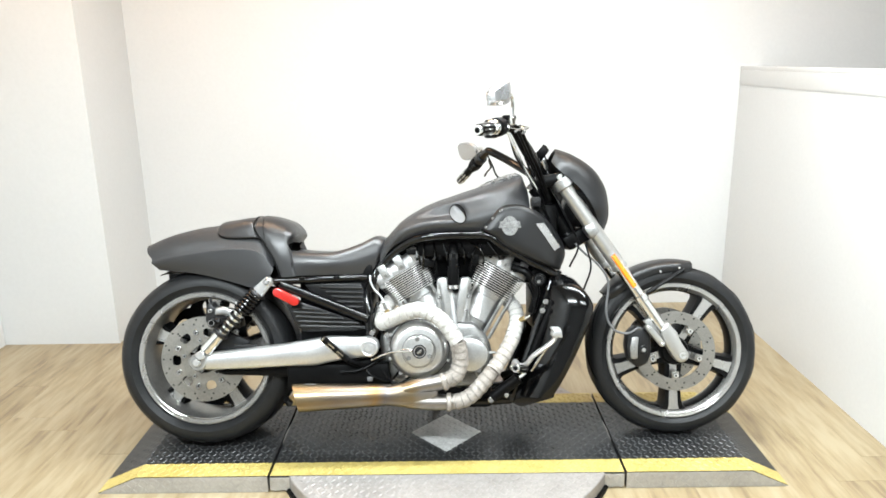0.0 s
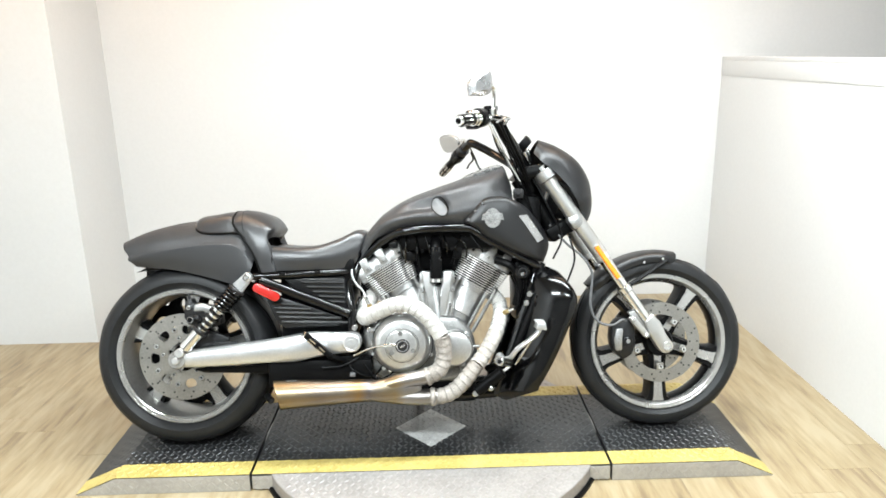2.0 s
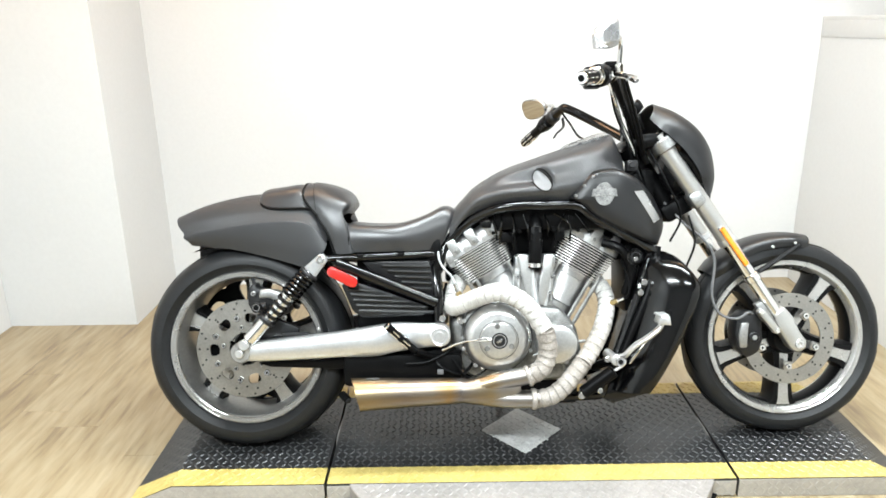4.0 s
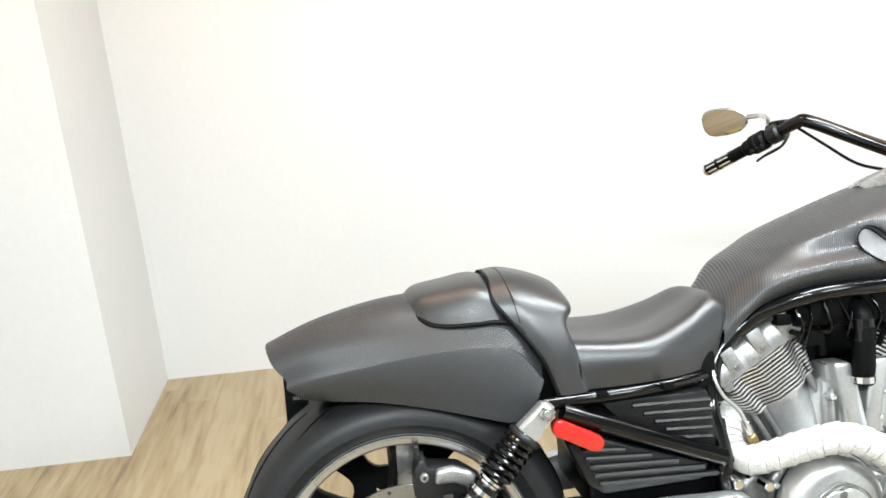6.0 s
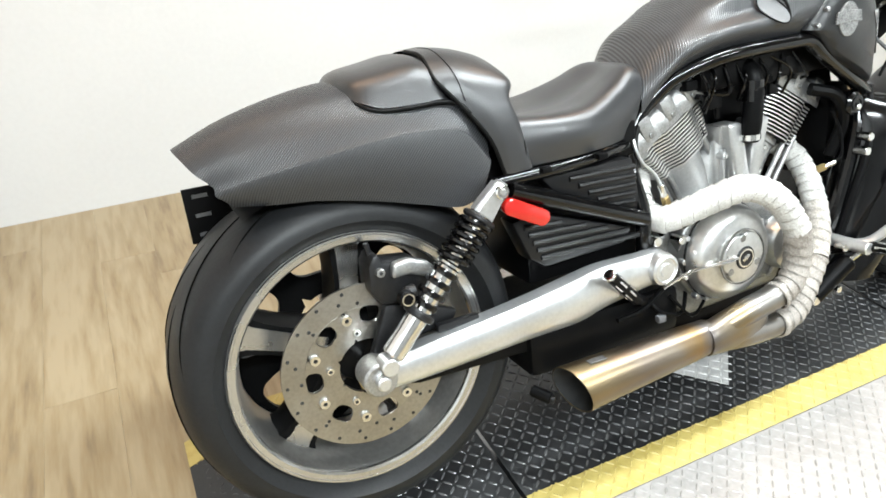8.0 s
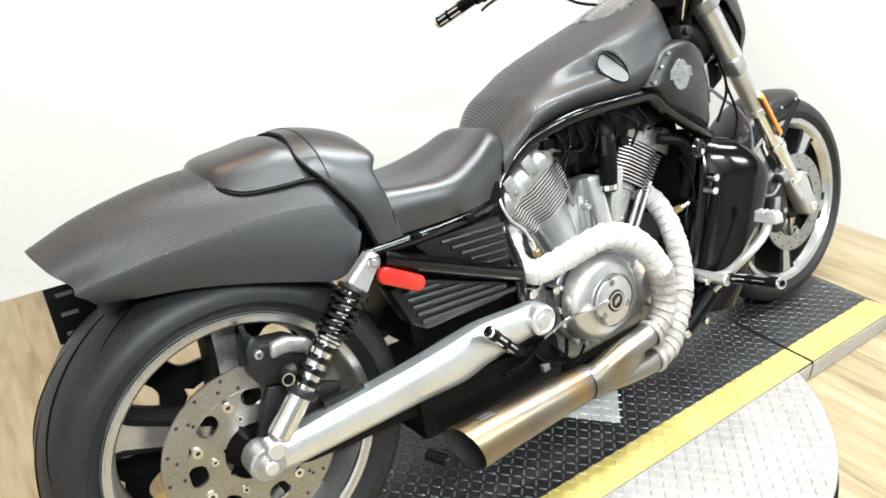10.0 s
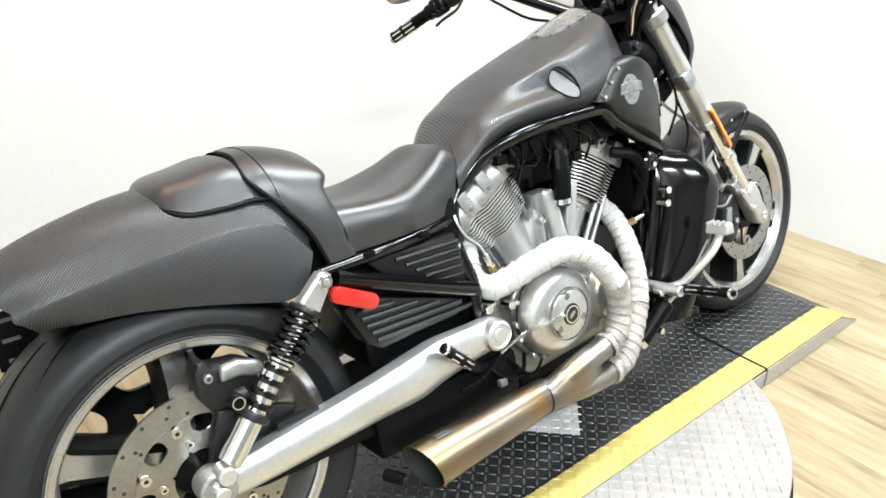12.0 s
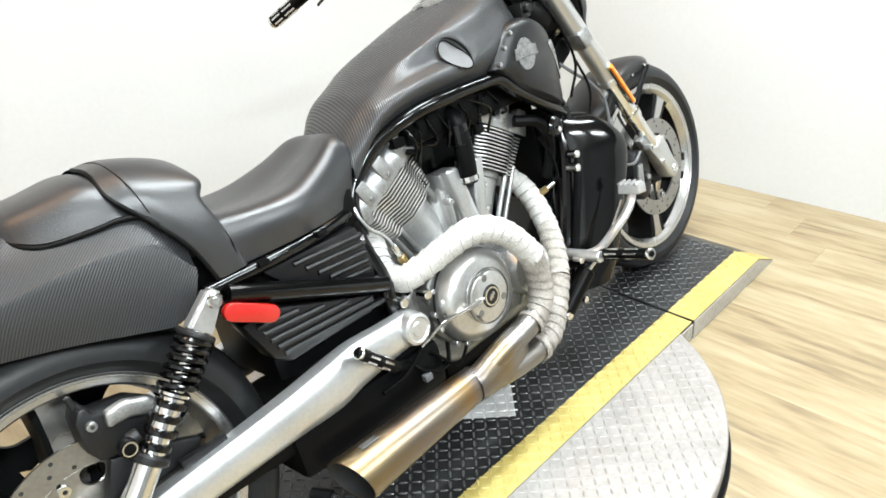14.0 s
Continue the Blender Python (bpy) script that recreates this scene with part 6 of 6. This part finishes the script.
fc = part("front_caliper", prism([(1.506, 0.29), (1.498, 0.335), (1.504, 0.378), (1.528, 0.404), (1.565, 0.402), (1.586, 0.37), (1.588, 0.315), (1.576, 0.275), (1.54, 0.256)], -0.118, -0.050, 0.012), M_DARKMET, bike, "dark brake caliper")
part("caliper_cover", prism([(1.512, 0.292), (1.508, 0.33), (1.516, 0.370), (1.541, 0.370), (1.537, 0.33), (1.536, 0.292)], -0.125, -0.114, 0.005), M_CAST, fc)
part("caliper_bolt", rod((1.557, -0.126, 0.324), (1.557, -0.112, 0.324), 0.016, 16), M_DARKMET, fc)
part("bolt_socket", rod((1.557, -0.1272, 0.324), (1.557, -0.125, 0.324), 0.008, 6), M_CAST, fc)
part("caliper_lug", prism([(1.56, 0.425), (1.60, 0.44), (1.66, 0.37), (1.64, 0.345), (1.595, 0.38)], -0.115, -0.09, 0.006), M_CAST, fc)
part("brake_hose", tube([(1.555, -0.112, 0.395), (1.536, -0.122, 0.400), (1.50, -0.125, 0.383), (1.45, -0.122, 0.399), (1.427, -0.118, 0.458), (1.436, -0.112, 0.567), (1.40, -0.105, 0.63), (1.355, -0.09, 0.670), (1.30, -0.05, 0.74)], 0.0042, 8, 6), M_OVAL, bike, "silver braided brake hose")
part("brake_hose", tube([(1.36, -0.10, 0.70), (1.375, -0.115, 0.62), (1.35, -0.11, 0.54)], 0.0035, 8, 6), M_SATIN, bike)

# headlight cowl
EF = [((1.240, 0.995), (1.268, 1.050)), ((1.266, 0.958), (1.330, 1.025)), ((1.304, 0.928), (1.402, 0.975)), ((1.342, 0.889), (1.446, 0.905)), ((1.380, 0.832), (1.457, 0.830)), ((1.402, 0.784), (1.452, 0.780)), ((1.418, 0.750), (1.434, 0.750))]
rows = []
for (ex, ez), (fx, fz) in EF:
    wd = 0.135 if ez > 0.80 else 0.115
    if ez > 0.98:
        wd = 0.10
    rows.append([(ex + (fx - ex) * math.sin(a), -wd * math.cos(a) ** 0.8 if a < 1.57 else 0.0, ez + (fz - ez) * math.sin(a)) for a in (math.pi / 2 * k / 5 for k in range(6))])
cowl = part("headlight_cowl", sheet(rows, 5, 3, thick=0.004), M_CARBON2, bike, "matt black headlight cowl")
part("headlight", lathe([(0, -0.05), (0.05, -0.045), (0.085, -0.01), (0.09, 0.04), (0.085, 0.05), (0, 0.055)], (1.345, 0, 0.850), (0.98, 0, -0.17), 40), M_DARKMET, bike, "round headlight shell")
part("headlight_ring", lathe([(0.086, 0.02), (0.094, 0.02), (0.096, 0.034), (0.086, 0.036)], (1.345, 0, 0.850), (0.98, 0, -0.17), 40, closed=True), M_CHROME, bike, "chrome headlight ring")
part("cowl_bracket", tube([(1.30, -0.11, 0.90), (1.36, -0.118, 0.86), (1.395, -0.11, 0.80)], 0.010, 8, 5), M_SATIN, bike)

# handlebars
GL, GR = Vector((0.929, 0.508, 0.980)), Vector((0.966, -0.450, 1.058))
BL, BR = Vector((1.040, 0.250, 1.080)), Vector((1.082, -0.270, 1.100))
bars = part("handlebar", tube([BL.lerp(GL, 0.96), BL.lerp(GL, 0.3), BL.lerp(GL, 0.06), BL.lerp(Vector((1.21, 0.07, 0.955)), 0.06), (1.13, 0.18, 1.02), (1.212, 0.07, 0.95)], 0.0160, 14, 5), M_BLACK, bike, "gloss black handlebar")
part("right_bar", tube([BR.lerp(GR, 0.96), BR.lerp(GR, 0.3), BR.lerp(GR, 0.06), BR.lerp(Vector((1.222, -0.07, 0.94)), 0.06), (1.15, -0.18, 1.03), (1.222, -0.07, 0.94)], 0.0160, 14, 5), M_BLACK, bars)
part("center_bar", tube([(1.212, 0.07, 0.95), (1.22, 0, 0.945), (1.222, -0.07, 0.94)], 0.0145, 12), M_BLACK, bars)
for s in (-1, 1):
    part("riser", tube([(1.215, s * 0.045, 0.945), (1.245, s * 0.045, 0.905)], 0.021, 14), M_BLACK, bars)
    part("riser_clamp", box(1.19, 1.24, s * 0.045 - 0.022, s * 0.045 + 0.022, 0.93, 0.968, 0.006), M_BLACK, bars)
for g, b, s in ((GL, BL, 1), (GR, BR, -1)):
    d = (g - b).normalized()
    ln = (g - b).length
    grip = part("hand_grip", rod(b + d * ln * 0.52, g, 0.0165 if s > 0 else 0.0185, 18, 0.003), M_SATIN, bars, "black grip with bright inlays")
    u = d.orthogonal().normalized()
    w = d.cross(u)
    for k in range(8):
        a = 2 * math.pi * k / 8
        o = (math.cos(a) * u + math.sin(a) * w) * (0.0158 if s > 0 else 0.0178)
        part("inlay", tube([b + d * ln * 0.72 + o, b + d * ln * 0.84 + o], 0.003, 6), M_CHROME, grip)
        part("inlay", tube([b + d * ln * 0.87 + o, b + d * ln * 0.97 + o], 0.003, 6), M_CHROME, grip)
    part("grip_cap", lathe([(0.009, -0.002), (0.0165, -0.002), (0.0165, 0.004), (0.0145, 0.007), (0.009, 0.007)], g, d, 20, closed=True), M_CHROME, grip)
    part("cap_plug", rod(g - d * 0.002, g + d * 0.005, 0.0092, 12), M_SATIN, grip)
    part("switch_housing", rod(b + d * ln * 0.34, b + d * ln * 0.50, 0.026 if s > 0 else 0.031, 18, 0.006), M_SATIN, bars, "black switch housing")
    part("housing_seam", rod(b + d * ln * 0.415, b + d * ln * 0.425, 0.0265 if s > 0 else 0.0315, 18), M_DARKMET, bars)
    part("throttle_collar", rod(b + d * ln * 0.505, b + d * ln * 0.56, 0.021 if s > 0 else 0.025, 18, 0.003), M_SATIN if s > 0 else M_CHROME, bars)
    for f in (0.37, 0.42, 0.47):
        part("switch", rod(b + d * ln * f - u * 0.020, b + d * ln * f - u * 0.031, 0.006, 8), M_DARKMET, bars)
    part("lever_clamp", rod(b + d * ln * 0.20, b + d * ln * 0.32, 0.024, 16, 0.005), M_DARKMET if s > 0 else M_CHROME, bars)
    fwd = Vector((0.07, 0, -0.012)) if s > 0 else Vector((0.105, 0, -0.004))
    part("lever", tube([b + d * ln * 0.26 + fwd * 0.5, b + d * ln * 0.45 + fwd * 0.95, b + d * ln * (0.62 if s > 0 else 0.75) + fwd, b + d * ln * (0.74 if s > 0 else 1.0) + fwd * 1.1], 0.0065, 8, 5, flat=0.6), M_DARKMET if s > 0 else M_CHROME, bars, "hand lever")
    if s < 0:
        part("lever_blade", tube([b + d * ln * 0.30 + Vector((0.03, 0, 0)), b + d * ln * 0.55 + Vector((0.085, 0, -0.004)), b + d * ln * 0.95 + Vector((0.135, 0, -0.010))], 0.008, 8, 5, flat=0.5), M_CHROME, bars, "polished brake lever")
    part("fluid_box", box(-0.022, 0.024, -0.024, 0.024, 0.0, 0.020, 0.008, m=Matrix.Translation(b + d * ln * 0.27 + Vector((0.02, 0, 0.014)))), M_SATIN, bars)


def mirror(stem, knee, centre, facing, w, h, corners=()):
    """A teardrop mirror on a stalk."""
    f = Vector(facing).normalized()
    side = Vector((0, 0, 1)).cross(f).normalized()
    top = f.cross(side)
    c = Vector(centre)
    mr = part("mirror_stalk", tube([stem, knee, c.lerp(Vector(knee), 0.25) - f * 0.012], 0.0075, 10, 5), M_CHROME, bars, "chrome mirror stalk")
    ol = []
    for k in range(28):
        a = 2 * math.pi * k / 28
        ca, sa = math.cos(a), math.sin(a)
        ol.append((w * math.copysign(abs(ca) ** 0.75, ca), h * math.copysign(abs(sa) ** 0.75, sa) * (1 - 0.22 * ca)))
    if corners:
        ring = spline([Vector((x * w, y * h, 0)) for x, y in corners], 7)[:-1]
        ol = [(v.x, v.y) for v in ring[:28]]
    bm = bmesh.new()
    rings = []
    for sc, off in ((0.94, 0.004), (1.0, 0.0), (0.96, -0.010), (0.6, -0.022)):
        rings.append([bm.verts.new(c + side * x * sc + top * y * sc + f * off) for x, y in ol])
    for a, b in zip(rings, rings[1:]):
        for k in range(28):
            bm.faces.new((a[k], a[(k + 1) % 28], b[(k + 1) % 28], b[k]))
    bm.faces.new(rings[-1]), bm.faces.new(rings[0][::-1])
    shell = part("mirror_shell", bm, M_SHELL, bars, "satin chrome mirror shell")
    g = bmesh.new()
    ring = [g.verts.new(c + side * x * 0.91 + top * y * 0.91 + f * 0.0048) for x, y in ol]
    rb = [g.verts.new(v.co - f * 0.0006) for v in ring]
    g.faces.new(ring)
    for k in range(28):
        g.faces.new((ring[k], ring[(k + 1) % 28], rb[(k + 1) % 28], rb[k]))
    part("mirror_glass", g, M_MIRROR, shell, "mirror glass")


mirror((1.076, -0.385, 1.10), (1.076, -0.395, 1.165), (1.030, -0.425, 1.172), (-0.50, 0.86, 0.0), 0.043, 0.044, ((0.98, -0.92), (0.92, 0.15), (-0.75, 1.05), (-0.85, -0.55), (0.98, -0.92)))
mirror((1.00, 0.33, 1.07), (1.02, 0.38, 1.105), (0.963, 0.47, 1.104), (-0.77, -0.59, -0.42), 0.062, 0.039)

# instruments and cables
part("gauge", lathe([(0, -0.02), (0.03, -0.02), (0.036, 0.0), (0.034, 0.012), (0, 0.012)], (1.214, 0.0, 1.036), (-0.75, 0, 0.66), 32), M_SATIN, bike, "black round gauge")
part("gauge_glass", lathe([(0, 0.0126), (0.031, 0.0126), (0.031, 0.0118)], (1.214, 0.0, 1.036), (-0.75, 0, 0.66), 32), M_GLASS, bike)
part("gauge_stem", tube([(1.222, 0, 1.025), (1.240, 0, 0.985), (1.245, 0, 0.94)], 0.012, 10), M_CHROME, bike)
for pts in ([(1.10, -0.27, 1.09), (1.14, -0.20, 0.99), (1.19, -0.12, 0.90), (1.23, -0.08, 0.80), (1.27, -0.07, 0.70)], [(1.07, -0.30, 1.08), (1.10, -0.24, 1.00), (1.16, -0.13, 0.93), (1.20, -0.09, 0.83)],
            [(1.035, 0.27, 1.065), (1.05, 0.19, 1.015), (1.060, 0.10, 0.965), (1.075, 0.03, 0.945)],
            [(1.24, -0.10, 0.90), (1.285, -0.125, 0.80), (1.33, -0.12, 0.70), (1.30, -0.11, 0.62)]):
    part("control_cable", tube(pts, 0.0036, 8, 6), M_SATIN, bike)
part("wiring_loom", tube([(1.088, -0.275, 1.085), (1.125, -0.22, 1.03), (1.165, -0.15, 0.985), (1.20, -0.11, 0.93), (1.235, -0.09, 0.86)], 0.011, 10, 6), M_SATIN, bike, "taped black wiring loom")
for dx, dy, r, m_ in ((0.030, -0.02, 0.006, M_SATIN), (-0.016, -0.018, 0.0055, M_CHROME), (0.016, -0.034, 0.005, M_SATIN)):
    part("brake_line", tube([(1.075 + dx, -0.30 + dy, 1.09), (1.115 + dx, -0.235 + dy, 1.02), (1.160 + dx, -0.155 + dy * 0.6, 0.955), (1.205 + dx * 0.6, -0.105, 0.885)], r, 8, 6), m_, bike)
for f, r, m_ in ((0.12, 0.027, M_BLACK), (0.33, 0.029, M_CHROME), (0.62, 0.023, M_CHROME)):
    q, d = BR.lerp(GR, f), (GR - BR).normalized()
    part("bar_clamp", rod(q - d * 0.007, q + d * 0.007, r, 18, 0.002), m_, bars)
part("switch_block", box(-0.024, 0.020, -0.022, 0.022, -0.030, 0.026, 0.008, m=Matrix.Translation(BR.lerp(GR, 0.43) + Vector((-0.018, 0, -0.004)))), M_SATIN, bars, "black switch block")
for k in range(3):
    part("switch", rod(BR.lerp(GR, 0.36 + 0.07 * k) + Vector((-0.040, 0, 0.008 - 0.012 * k)), BR.lerp(GR, 0.36 + 0.07 * k) + Vector((-0.050, 0, 0.009 - 0.012 * k)), 0.006, 8), M_DARKMET, bars)
part("mirror_nut", rod((1.076, -0.385, 1.082), (1.076, -0.385, 1.104), 0.011, 8), M_CHROME, bars)
for y in (-0.085, -0.05, 0.05):
    part("bar_spike", lathe([(0.014, -0.005), (0.012, 0.010), (0.001, 0.058)], (1.200, y, 0.965), (-0.25, 0, 1), 16), M_BLACK, bars, "black pointed cap")
part("ignition_box", box(1.165, 1.20, -0.125, -0.085, 0.835, 0.87, 0.008), M_DARKMET, bike)
part("ignition_lock", rod((1.178, -0.14, 0.855), (1.18, -0.12, 0.855), 0.010, 14), M_DARKMET, bike)
part("horn", rod((1.188, -0.142, 0.578), (1.188, -0.112, 0.578), 0.026, 20, 0.006), M_BLACK, bike, "black horn")
part("horn_ring", lathe([(0.012, -0.1445), (0.016, -0.1445), (0.016, -0.141), (0.012, -0.141)], (1.188, 0, 0.578), Y, 24, closed=True), M_DARKMET, bike)
part("horn_bolt", rod((1.186, -0.150, 0.572), (1.186, -0.140, 0.572), 0.007, 8), M_CHROME, bike)
part("neck_cover", box(1.18, 1.27, -0.070, 0.075, 0.64, 0.85, 0.03), M_SATIN, bike)

# plate bracket at the far side of the tail
plate = part("plate_bracket", box(-0.222, -0.085, 0.138, 0.142, 0.518, 0.622, 0.001), M_SATIN, bike, "black slotted plate bracket")
for k in range(3):
    z = 0.606 - 0.036 * k
    part("slot", box(-0.206, -0.178, 0.1372, 0.1382, z - 0.0035, z + 0.0035), M_OVAL, plate)
part("bracket_arm", box(-0.10, 0.02, 0.06, 0.137, 0.60, 0.615, 0.003), M_SATIN, plate)

# ---- floor boards ----
floor = bpy.data.objects["floor"]
BW, BL_ = 0.165, 1.22
WIDE = BW / 2 - 0.00015


def board(y0, y1):
    bm = box(-WIDE, WIDE, y0, y1, -0.008, 0.0, 0.0003)
    finish(bm, False)
    me = bpy.data.meshes.new("floor_board")
    bm.to_mesh(me)
    bm.free()
    me.materials.append(M_WOOD)
    return me


whole = board(-BL_ / 2 + 0.0004, BL_ / 2 - 0.0004)
rng = random.Random(4)
x = LEFT + BW / 2
while x < 6.0:
    y = NEAR + rng.random() * BL_ - BL_ / 2
    while y - BL_ / 2 < BACK:
        lo, hi = max(y - BL_ / 2, NEAR), min(y + BL_ / 2, BACK)
        cut = hi - lo < BL_ - 0.001
        if hi - lo > 0.02:
            ob = new("floor_board", board(lo - y + 0.0004, hi - y - 0.0004) if cut else whole)
            ob.parent = floor
            ob.location = (x, y, FLOOR)
        y += BL_
    x += BW
